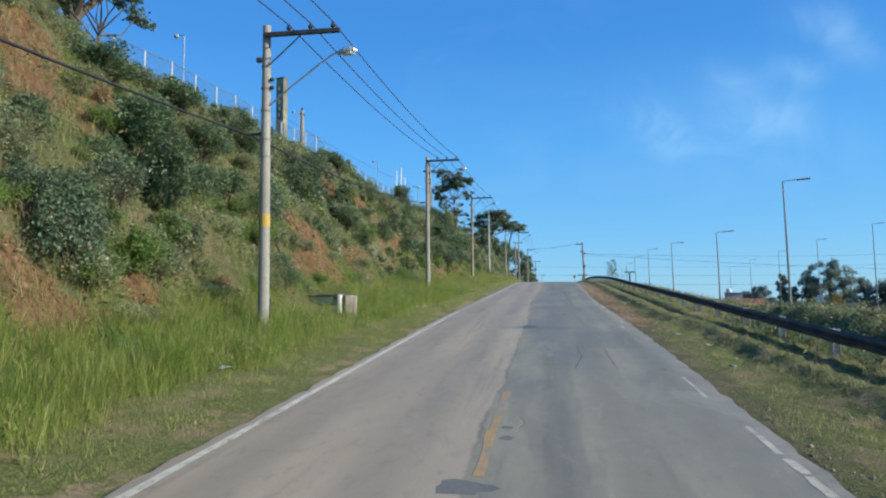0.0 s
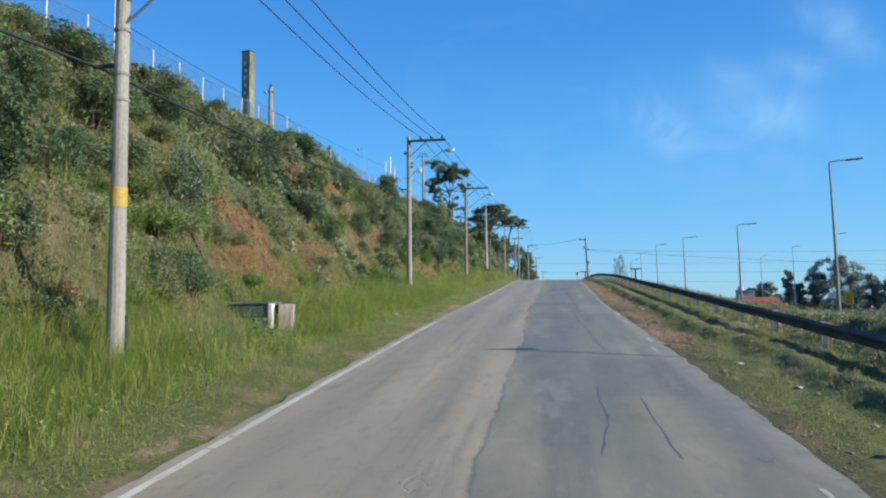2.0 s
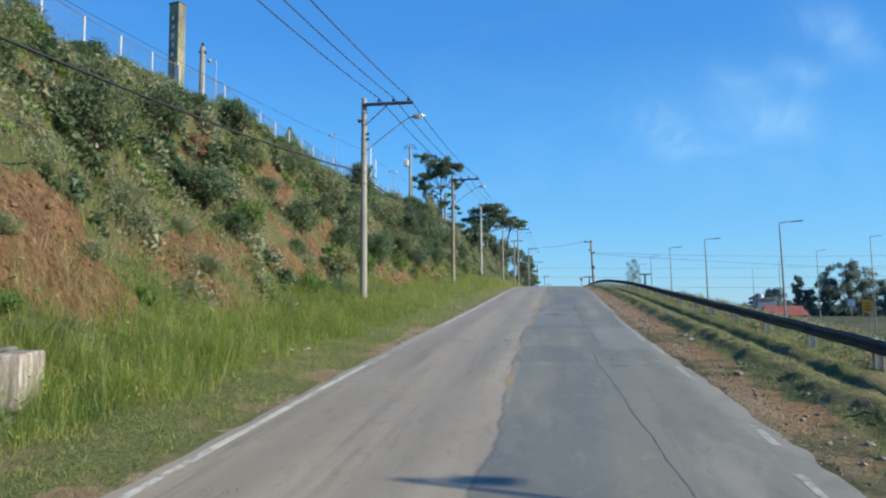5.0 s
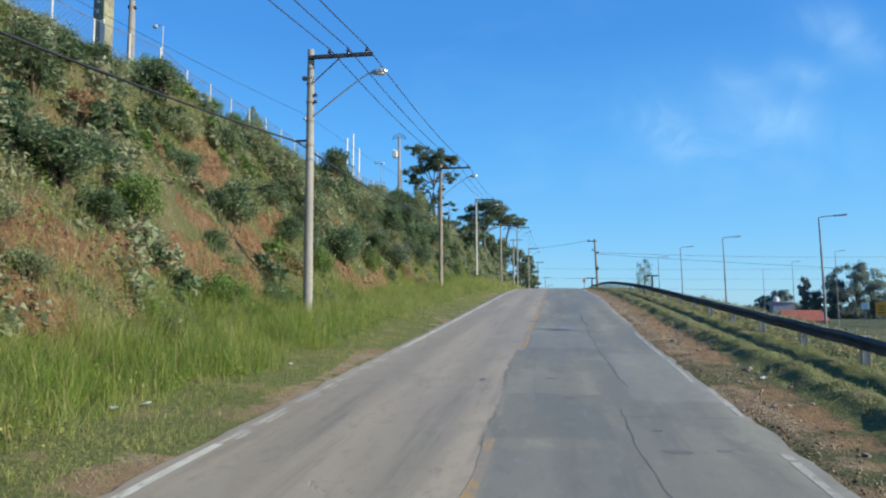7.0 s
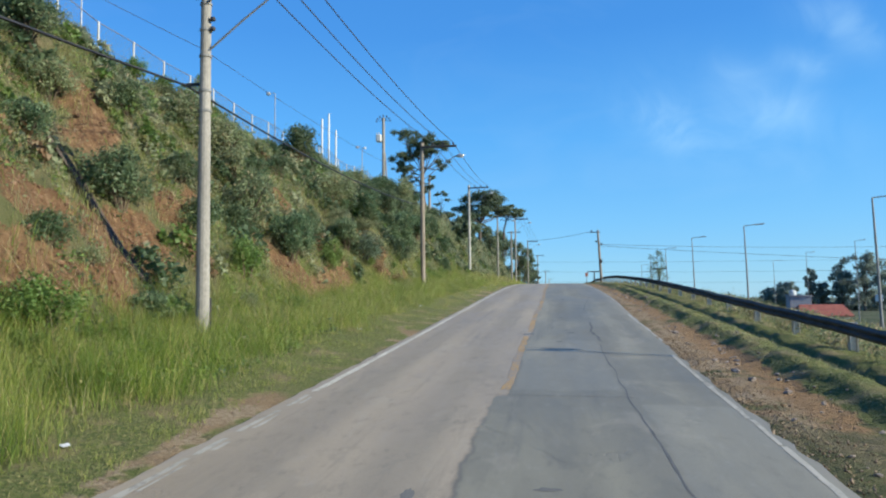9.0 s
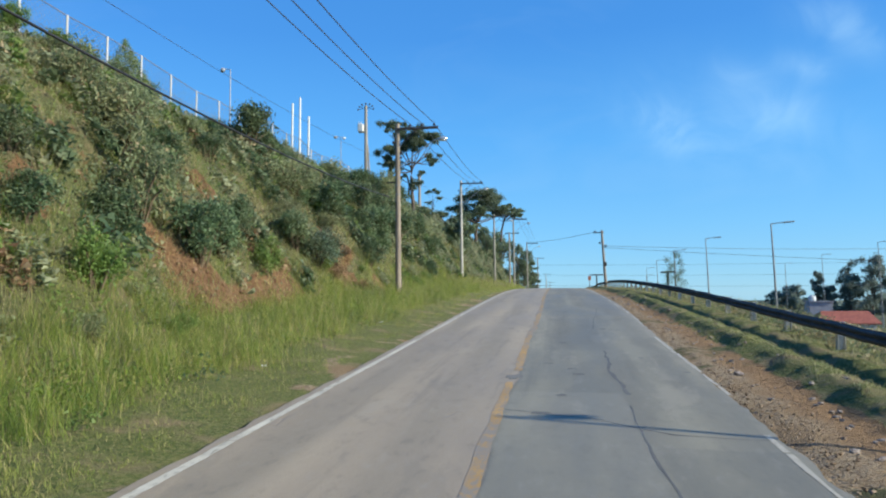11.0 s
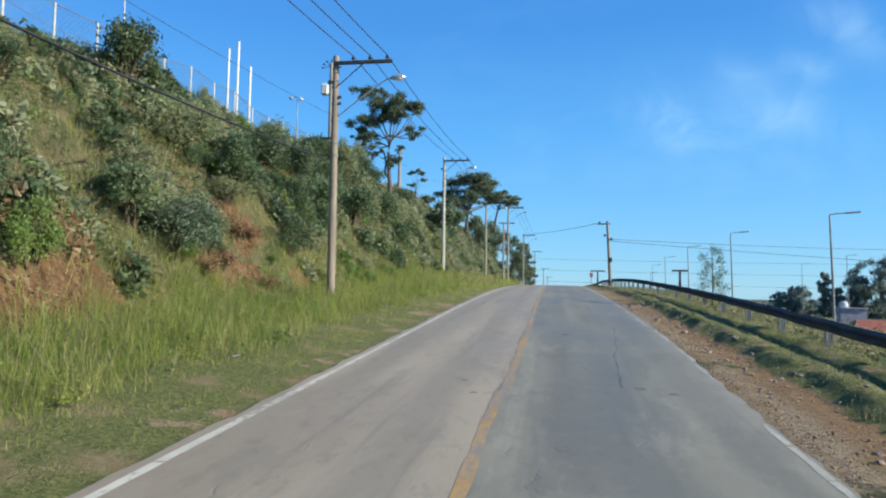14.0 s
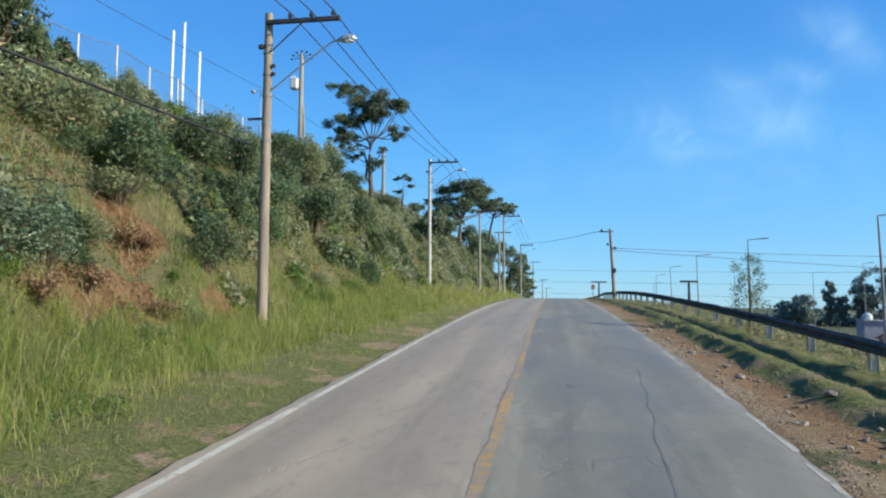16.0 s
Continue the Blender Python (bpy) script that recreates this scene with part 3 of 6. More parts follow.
def leaflets(rng, centre, size, slim=0.45, droop=0.1, up=0.35):
    """Small pointed leaves of one face each round the given places."""
    n = len(centre)
    w = rng.normal(size=(n, 3))
    w[:, 2] = w[:, 2] * 0.7 - droop
    w /= np.linalg.norm(w, axis=1)[:, None]
    side = np.cross(w, rng.normal(size=(n, 3)) * 0.8 + np.array([0.15, 0, up * 3]))
    side /= np.linalg.norm(side, axis=1)[:, None] + 1e-9
    s = (size * rng.uniform(0.6, 1.3, n))[:, None]
    return np.stack([centre - w * s * 0.5 - side * s * slim * 0.5, centre - w * s * 0.5 + side * s * slim * 0.5, centre + w * s * 0.5], 1)


LEAFLET = [(0, 1, 2)]


# ---- lie of the land ----
ROAD_Y = np.arange(-120.0, 1500.0, 2.0)
_rz = np.interp(ROAD_Y, [-120, 0, 70, 80, 90, 100, 110, 120, 140, 155, 172, 195, 225, 270, 340, 450, 700, 1500],
                [-6.2, 0.06, 3.72, 4.17, 4.53, 4.82, 5.05, 5.22, 5.45, 5.5, 5.42, 5.05, 4.1, 2.2, -0.8, -4, -9, -16])
_pad = np.pad(_rz, 5, mode="edge")
_pad[:5] = _rz[0] - 0.0523 * 2 * np.arange(5, 0, -1)
ROAD_Z = np.convolve(_pad, np.ones(11) / 11, "valid")


def road_z(y):
    return np.interp(y, ROAD_Y, ROAD_Z)


WAVE_SETS = {}


def wave_set(scale, seed, octaves):
    """The fixed directions, lengths and phases of one relief."""
    key = (scale, seed, octaves)
    if key not in WAVE_SETS:
        rng = np.random.RandomState(seed)
        rows, amp, tot = [], 1.0, 0.0
        for o in range(octaves):
            for _ in range(3):
                a, ph = rng.uniform(0, 2 * np.pi, 2)
                k = 2 * np.pi / (scale / 1.9 ** o) * rng.uniform(0.75, 1.3)
                rows.append((amp, np.cos(a) * k, np.sin(a) * k, ph, 0.37 * k * np.sin(a + 1), 0.37 * k * np.cos(a + 1)))
            tot += amp * 1.7
            amp *= 0.55
        WAVE_SETS[key] = rows, tot
    return WAVE_SETS[key]


def waves(x, y, scale, seed, octaves=4):
    """Smooth uneven relief between about -1 and 1."""
    rows, tot = wave_set(scale, seed, octaves)
    out = 0.0
    for amp, wx, wy, ph, vx, vy in rows:
        out = out + amp * np.sin(x * wx + y * wy + ph + 1.3 * np.sin(x * vx - y * vy + ph))
    return out / tot


def bend(y):
    """How far the road has swung to the right, past the crest."""
    return 6.0 * (np.maximum(np.asarray(y, float) - 150, 0) / 100) ** 2 * (np.asarray(y, float) < 320) + 17.3 * (np.asarray(y, float) >= 320)


def smooth(a, b, v):
    t = np.clip((v - a) / (b - a), 0, 1)
    return t * t * (3 - 2 * t)


HILL_X = [-300, -60, -30, -21, -19.3, -18, -16.5, -15, -13.5, -12, -11, -10.2, -9.4, -8.5, -7, -5.6, -4.95, -4.6]
HILL_Z = [14, 13.2, 12.2, 11.4, 11.1, 10.5, 9.4, 7.6, 6.0, 4.3, 3.0, 2.1, 1.0, 0.5, 0.25, 0.07, -0.02, -0.06]
SIDE_X = [2.9, 3.4, 3.95, 4.2, 4.55, 4.8, 5.1, 5.35, 5.6, 5.8, 6.1, 6.6, 7.6, 9.5, 12, 15, 20, 40]
SIDE_Z = [-0.03, -0.06, -0.07, -0.02, 0.115, 0.125, 0.05, -0.12, -0.22, -0.06, 0.0, -0.08, -0.18, -0.35, -0.7, -1.05, -1.6, -3]


def ground_z(x, y):
    y = np.asarray(y, float)
    x = np.asarray(x, float) - bend(y)
    rz = road_z(y)
    slope = smooth(-8.2, -11, x) * smooth(-22, -19, x)
    xs = x + slope * 0.55 * waves(y, 0.3 * x, 9.0, 3)
    rel = np.interp(xs, HILL_X, HILL_Z)
    rel = rel + slope * (0.30 * waves(1.6 * y, 0.55 * x, 3.2, 5) + 0.16 * waves(y, x, 1.1, 7, 3))
    rel = rel + smooth(-5.0, -6.5, x) * 0.05 * waves(x, y, 1.4, 9, 3)
    rel = rel * (1 - 0.115 * smooth(60, 80, y) * smooth(-12, -17, x)) * (1 - 0.97 * smooth(196, 235, y))
    rel = rel + 2.2 * smooth(27, 15, y) * smooth(-13.5, -18, x)
    rel = rel - 0.55 * smooth(-14.5, -17, x) * smooth(-26, -21, x) * smooth(56, 62, y) * smooth(76, 69, y)
    left = rz + rel
    early = smooth(31, 24, y)
    side = np.interp(x - 0.55 * early * smooth(3.2, 4.2, x) * smooth(6.6, 6.0, x), SIDE_X, SIDE_Z) + smooth(3.0, 4.4, x) * (0.05 * waves(x, 0.8 * y, 2.0, 11) + 0.04 * waves(x, y, 0.8, 13, 2))
    side = side + smooth(7, 9, x) * smooth(16, 11, x) * 0.22 * waves(x, y, 5.0, 15)
    side = side + smooth(8.0, 9.3, x) * smooth(14.0, 10.5, x) * (0.4 * smooth(46, 34, y) + 0.5 * smooth(34, 25, y))
    w = smooth(9, 30, x)
    plain = -1.2 - 0.006 * np.maximum(x - 30, 0) - 4.0 * smooth(150, 420, y) - 12.0 * smooth(400, 1400, np.hypot(x, y))
    right = (rz + side) * (1 - w) + (plain + 0.25 * waves(x, y, 14.0, 17)) * w
    mid = rz - 0.07
    return np.where(x < -4.6, left, np.where(x > 2.75, right, mid))

# bare earth on the slope: y, x, half length, half width
BARE = [(11.9, -10.3, 1.0, 0.6), (11.9, -9.6, 1.3, 0.6), (15.3, -9.9, 0.7, 0.5), (17.6, -14.4, 2.0, 0.8), (18.0, -15.8, 1.8, 0.9), (27.9, -10.4, 1.2, 0.6), (29.3, -11.3, 0.9, 0.6),
        (29.8, -10.8, 1.5, 0.9), (29.9, -9.8, 2.0, 0.6), (34.5, -15.4, 0.8, 0.5), (34.9, -10.7, 2.6, 0.7), (35.7, -9.7, 1.0, 0.6), (37.1, -11.3, 1.0, 0.6), (38.2, -10.5, 1.6, 0.5),
        (39.8, -14.1, 0.8, 0.6), (40.2, -10.8, 1.2, 0.5), (42.3, -10.6, 0.9, 0.6), (42.8, -14.4, 1.6, 0.5), (43.4, -10.2, 1.6, 0.6), (44.3, -11.3, 1.2, 0.7), (45.2, -10.0, 1.1, 0.6),
        (46.5, -11.1, 1.5, 1.1), (47.6, -11.2, 1.8, 1.0), (48.9, -13.6, 1.0, 0.6), (49.7, -13.8, 0.9, 0.7), (49.8, -14.7, 0.9, 0.9), (50.1, -11.6, 0.7, 0.5), (51.2, -11.4, 0.9, 0.5),
        (56.0, -11.1, 0.9, 0.6), (56.1, -10.3, 1.6, 0.6), (56.6, -9.7, 2.2, 0.6), (60.1, -9.7, 3.0, 0.55), (60.2, -12.3, 0.7, 0.5), (62.4, -9.8, 0.9, 0.5), (68.4, -10.2, 1.0, 0.6),
        (69.7, -9.4, 0.9, 0.5), (69.9, -10.0, 1.0, 0.5), (71.4, -10.9, 1.3, 0.7), (71.6, -11.9, 0.6, 0.5), (72.8, -9.2, 1.0, 0.5), (83.6, -9.9, 1.7, 0.6)]


def bareness(x, y):
    out = 0.30 * smooth(-9.0, -10.2, x) * smooth(-20, -18, x) * (0.5 + 0.9 * waves(x, y, 5.0, 31))
    for by, bx, ry, rx in BARE:
        d = np.hypot((x - bx) / rx, (y - by) / ry)
        out = np.maximum(out, 1.05 * smooth(1.25, 0.45, d))
    return np.clip(out, 0, 1)


def baldness(x, y):
    """Trodden sandy spots beside the road."""
    rag = 0.55 * waves(x, y, 1.1, 35, 3)
    return np.maximum(smooth(1.2, 0.3, np.hypot((x + 5.35) / 0.55, (y - 54.2) / 1.3) + rag), smooth(1.2, 0.3, np.hypot((x + 4.95) / 0.24, (y - 40.0) / 3.4) + rag))


# ---- ground ----
def build_ground():
    xs = np.concatenate([[-900, -500, -300, -180, -110, -70, -50, -38], np.arange(-32, -21, 1.0), np.arange(-21, -8, 0.2), np.arange(-8, -4.6, 0.3), [-4.6, -2, 0, 2, 2.75],
                         np.arange(2.95, 6.6, 0.1), np.arange(6.6, 8, 0.16), np.arange(8, 16, 0.5), np.arange(16, 40, 2.0), [42, 48, 56, 66, 80, 100, 130, 170, 220, 300, 420, 600, 850, 1200]])
    ys = np.concatenate([[-400, -200, -120, -80, -50, -30, -20], np.arange(-14, 4, 1.0), np.arange(4, 90, 0.3), np.arange(90, 150, 0.8), np.arange(150, 260, 3.0), np.arange(260, 420, 10), [430, 470, 520, 600, 700, 850, 1050, 1300, 1700, 2300, 3000]])
    gx, gy = np.meshgrid(xs, ys)
    gz = ground_z(gx, gy)
    nx, ny = len(xs), len(ys)
    verts = np.stack([gx, gy, gz], -1).reshape(-1, 3)
    i = (np.arange(ny - 1)[:, None] * nx + np.arange(nx - 1)[None, :]).reshape(-1)
    quads = np.stack([i, i + 1, i + nx + 1, i + nx], 1).astype(np.int32)
    me = bpy.data.meshes.new("ground")
    me.vertices.add(len(verts))
    me.vertices.foreach_set("co", verts.astype(np.float32).reshape(-1))
    me.loops.add(quads.size)
    me.loops.foreach_set("vertex_index", quads.reshape(-1))
    me.polygons.add(len(quads))
    me.polygons.foreach_set("loop_start", (np.arange(len(quads)) * 4).astype(np.int32))
    me.update(calc_edges=True)
    x, y = verts[:, 0], verts[:, 1]
    kinds = {"bare": bareness(x, y) * (x < -8),
             "turf": np.clip(smooth(-8.6, -6.8, x) * (x < -4) + smooth(2.8 + 1.1 * smooth(22, 30, y), 4.15, x) * smooth(17, 10, x), 0, 1),
             "grit": np.clip(smooth(2.3, 2.55, x) * smooth(4.4, 3.9, x) * (0.22 + 0.43 * smooth(22, 29, y) + 0.4 * waves(0.5 * x, y, 9.0, 21)) + smooth(-6.0, -5.0, x) * smooth(0, -4, x) * (0.34 + 0.5 * waves(x, y, 4, 23)) + 0.33 * baldness(x, y), 0, 1),
             "far": np.clip(smooth(14, 30, np.abs(x)) * (x > 0) + smooth(-22, -30, x) + smooth(200, 300, y), 0, 1)}
    for key, val in kinds.items():
        me.attributes.new(key, "FLOAT", "POINT").data.foreach_set("value", val.astype(np.float32))
    me.materials.append(M_GROUND)
    me.shade_smooth()
    return tagged(new("ground", me), "red earth slope, grass verges and rough field beside the road", "ground", kind="structure")


ground = build_ground()


def strip(x0, x1, y0, y1, lift, step=0.5, rag0=0.0, rag1=0.0, seed=1, thick=0.0, cols=2):
    """A sheet that lies on the road between two lines, with ragged sides."""
    rows = max(2, int((y1 - y0) / step) + 1)
    ys = np.linspace(y0, y1, rows)
    a = (x0(ys) if callable(x0) else x0) + rag0 * waves(ys, 0 * ys, 1.6, seed, 4) + bend(ys)
    b = (x1(ys) if callable(x1) else x1) + rag1 * waves(ys, 0 * ys + 5, 1.6, seed + 1, 4) + bend(ys)
    u = np.linspace(0, 1, cols)[None, :]
    px, py = a[:, None] + (b - a)[:, None] * u, np.repeat(ys[:, None], cols, 1)
    grid = np.stack([px, py, road_top(px, py) + lift], -1)
    if thick:
        low = np.array([0, 0, thick])
        grid = np.concatenate([grid[:, :1] - low, grid, grid[:, -1:] - low], 1)
    s, faces, verts = Shape(), [], grid.reshape(-1, 3).tolist()
    w = cols + (2 if thick else 0)
    for k in range(rows - 1):
        for c in range(w - 1):
            faces.append((k * w + c, k * w + c + 1, (k + 1) * w + c + 1, (k + 1) * w + c))
    return s.add(verts, faces)


def road_top(x, y):
    """The road's surface, slightly crowned."""
    u = x - bend(y) + 0.95
    return road_z(y) + 0.02 - 0.002 * u * u


def right_brink(y):
    return np.interp(y, [0, 20, 30, 40, 48, 60, 70, 90], [2.88, 2.90, 2.76, 2.56, 2.54, 2.70, 2.88, 2.80])


def line_x(y):
    """The left edge line, which wanders a little along the road."""
    return np.interp(y, [0, 10, 20, 30, 38, 46, 54, 62, 70, 80, 95, 120], [-4.26, -4.29, -4.42, -4.48, -4.42, -4.29, -4.20, -4.14, -4.12, -4.16, -4.3, -4.43])


def left_brink(y):
    return line_x(y) - 0.22


road = part("road", strip(left_brink, right_brink, -60, 420, 0.0, 0.25, 0.05, 0.06, 3, 0.12, 14), M_ROAD, None, "", False)
tagged(road, "worn patched asphalt road, pinkish grey and darker grey", "road", kind="structure")

# the highway beyond the field
hx, hy = np.meshgrid(np.linspace(20.5, 37.5, 18), np.concatenate([np.arange(-40, 130, 2.0), np.arange(130, 420, 6.0)]))
hz_ = ground_z(hx, hy) + 0.10
hn = hx.shape[1]
highway = Shape().add(np.stack([hx, hy, hz_], -1).reshape(-1, 3).tolist(), [(r * hn + c, r * hn + c + 1, (r + 1) * hn + c + 1, (r + 1) * hn + c) for r in range(hx.shape[0] - 1) for c in range(hn - 1)])
M_HIGHWAY = plain("dark_highway_asphalt", (0.045, 0.046, 0.048), (0.075, 0.075, 0.074), 0.4, 0.85, 0, 20)
tagged(part("road", highway, M_HIGHWAY), "dark asphalt highway beyond the rough field", "road", kind="structure")

# painted lines
edge = thing("edge_line", 0, 0, 0, "white edge line, scuffed and broken in places", "road marking")
rng = random.Random(4)
y = 2.0
while y < 170:
    long = rng.uniform(2.0, 5.0)
    faded = 32 < y < 42
    gap = rng.uniform(0.01, 0.05) if not faded else rng.uniform(0.1, 0.5)
    if faded:
        long = rng.uniform(0.5, 1.4)
        part("stripe", strip(lambda v: line_x(v) - 0.055, lambda v: line_x(v) + 0.035, y, y + long, 0.003, 0.2, 0.03, 0.03, int(y * 7), 0, 3), M_WHITE_OLD, edge)
        part("stripe", strip(lambda v: line_x(v) + 0.085, lambda v: line_x(v) + 0.145, y + 0.2, y + long * 0.8, 0.003, 0.2, 0.03, 0.03, int(y * 9), 0, 3), M_WHITE_OLD, edge)
    else:
        part("stripe", strip(lambda v: line_x(v) - 0.065, lambda v: line_x(v) + 0.065, y, y + long, 0.003, 0.25, 0.012, 0.012, int(y * 7), 0, 3), M_WHITE, edge)
    y += long + gap
right_edge = thing("edge_line", 0, 0, 0, "broken remains of a white edge line", "road marking")
rng = random.Random(14)
for y0, y1, at, wide in ((7.2, 8.5, 2.64, .10), (8.7, 10.1, 2.62, .09), (12.1, 14.2, 2.53, .06), (24.3, 25.2, 2.44, .09), (26.4, 27.5, 2.60, .11), (31.4, 33.0, 2.53, .10), (35.0, 37.3, 2.57, .10), (38.0, 41.2, 2.44, .07), (41.3, 44.0, 2.42, .08),
                         (44.1, 47.6, 2.41, .07), (50.0, 52.2, 2.60, .06), (52.3, 55.0, 2.60, .07), (55.1, 58.6, 2.58, .09), (61.6, 63.5, 2.69, .05), (64.0, 66.2, 2.76, .07), (67.2, 69.8, 2.78, .10), (71.0, 74.0, 2.72, .07), (76.0, 77.2, 2.7, .10), (79.5, 84.0, 2.68, .08), (86.0, 95.0, 2.66, .08), (97.0, 112.0, 2.65, .09)):
    y = y0
    while y < y1 - 0.1:
        long = min(rng.uniform(0.5, 1.9), y1 - y)
        part("stripe", strip(at - wide / 2, at + wide / 2, y, y + long, 0.003, 0.12, 0.02, 0.02, int(y * 5), 0, 3), M_WHITE_OLD, right_edge)
        y += long + rng.uniform(0.02, 0.12)
middle = thing("centre_line", 0, 0, 0, "faded yellow centre line, dashed and patched over", "road marking")
for y0, y1, x0 in ((1.0, 5.6, -.8), (7.4, 12.2, -.81), (20.2, 21.4, -.95), (30.0, 33.2, -1.0), (43.0, 50.9, -1.02), (52.2, 60.0, -.96), (60.0, 76.0, -.88), (76.0, 90, -.95), (90, 118, -.95)):
    half = 0.065 if y0 < 40 else 0.08
    part("stripe", strip(x0 - half, x0 + half, y0, y1, 0.0035, 0.25, 0.03, 0.03, int(y0 * 3) + 2, 0, 3), M_YELLOW, middle)

# mended places, seams and a painted lamp-post shadow
def blot(x0, x1, y0, y1, seed):
    """An uneven rounded patch between the given sides."""
    r = random.Random(seed)
    cx, cy, n = (x0 + x1) / 2, (y0 + y1) / 2, 16
    rim = []
    for k in range(n):
        a = 2 * math.pi * k / n
        grow = r.uniform(0.62, 1.12)
        rim.append((cx + (x1 - x0) / 2 * math.cos(a) * grow, cy + (y1 - y0) / 2 * math.sin(a) * grow))
    verts = [(px, py, float(road_top(px, py)) + 0.0022) for px, py in [(cx, cy)] + rim]
    return Shape().add(verts, [(0, k + 1, (k + 1) % n + 1) for k in range(n)])


for x0, x1, y0, y1 in ((-1.25, -.55, 6.75, 7.3), (-.72, -.5, 8.9, 9.15), (-.75, -.55, 9.5, 9.7), (-1.16, -.8, 51.15, 51.8), (-.46, -.2, 53.15, 53.3), (.02, .25, 52.4, 52.6), (.1, .4, 51.7, 51.95), (-.2, .0, 49.6, 49.85), (1.6, 1.78, 54.1, 54.25),
                       (2.25, 2.42, 52.2, 52.35), (-.12, .1, 56.8, 57.05), (1.18, 1.38, 60.5, 60.8), (1.65, 1.85, 60.2, 60.38), (-1.44, -1.3, 59.7, 59.85), (-1.66, -1.52, 37.55, 37.95), (-.42, -.12, 37.95, 38.1), (-.05, .2, 36.0, 36.12), (1.12, 1.28, 33.85, 34.0),
                       (1.05, 1.5, 32.8, 33.0), (1.75, 1.95, 32.95, 33.1), (-.6, -.25, 48.3, 48.5), (-1.7, -1.55, 60.7, 60.85), (.08, .28, 67.8, 68.2), (.4, .6, 30.2, 30.5), (2.2, 2.4, 15.0, 15.25)):
    p = part("asphalt_patch", blot(x0, x1, y0, y1, int(y0 * 11)), M_PATCH)
    tagged(p, "dark mended patch of asphalt in the road", "asphalt patch", "patches in the road")


def seam(points, wide, seed):
    """A narrow wandering dark line along the given points."""
    pts = []
    for (xa, ya), (xb, yb) in zip(points, points[1:]):
        k = max(2, int(math.hypot(xb - xa, yb - ya) / 0.25))
        pts += [(xa + (xb - xa) * i / k, ya + (yb - ya) * i / k) for i in range(k)]
    pts.append(points[-1])
    p = np.array(pts)
    s = np.arange(len(p)) * 0.25
    p = p + np.stack([0.05 * waves(s, 0 * s, 2.4, seed), 0.05 * waves(s, 0 * s, 2.0, seed + 1)], 1)
    d = np.gradient(p, axis=0)
    d /= np.linalg.norm(d, axis=1)[:, None] + 1e-9
    nrm = np.stack([-d[:, 1], d[:, 0]], 1)
    wd = wide * (0.25 + 0.75 * np.abs(waves(s, 0 * s, 1.1, seed + 2)))
    a, b = p + nrm * wd[:, None] / 2, p - nrm * wd[:, None] / 2
    verts = [(q[0], q[1], float(road_top(q[0], q[1])) + 0.0025) for pair in zip(a, b) for q in pair]
    faces = [(2 * k, 2 * k + 1, 2 * k + 3, 2 * k + 2) for k in range(len(p) - 1)]
    return Shape().add(verts, faces)


# the line from (-.93, 48.6) to (2.39, 47.2) paints a lamp post's cast shadow
for k, (points, wide) in enumerate((([(.68, 19.4), (.64, 17.1), (.53, 15)], .05), ([(1.31, 18.5), (1.32, 16.3), (1.35, 15)], .04),
                                    ([(.81, 35.3), (1.03, 28.4), (1.2, 24.3)], .035), ([(.92, 49), (.92, 42.9), (1.05, 39.3), (1.17, 37.2)], .04), ([(.94, 55.3), (.9, 52.1), (.98, 49.9)], .11), ([(-1.36, 42.6), (1.05, 42.5)], .04), ([(-.93, 48.6), (.31, 48.1), (1.29, 47.3), (2.39, 47.2)], .05),
                                    ([(.8, 34.8), (2.46, 34.85)], .03), ([(1.28, 65.2), (1.03, 62), (1.0, 60.6)], .045), ([(1.66, 70.4), (1.4, 67), (1.28, 65.2)], .04))):
    tagged(part("bitumen_seam", seam(points, wide, 60 + 3 * k), M_JOINT), "dark wandering crack, bitumen seam and painted lamp-post shadow on the asphalt", "road seam", "seams in the road")


# ---- poles and lines on the verge ----
def wood_or_concrete(material, top, foot_r, head_r, parent, lean=0.0):
    s = Shape().tube([(0, 0, -0.6), (0, 0, 0), (lean * 0.5, 0, top * 0.5), (lean, 0, top)], [foot_r, foot_r, (foot_r + head_r) / 2, head_r], 14)
    return part("shaft", s, material, parent, "", False)


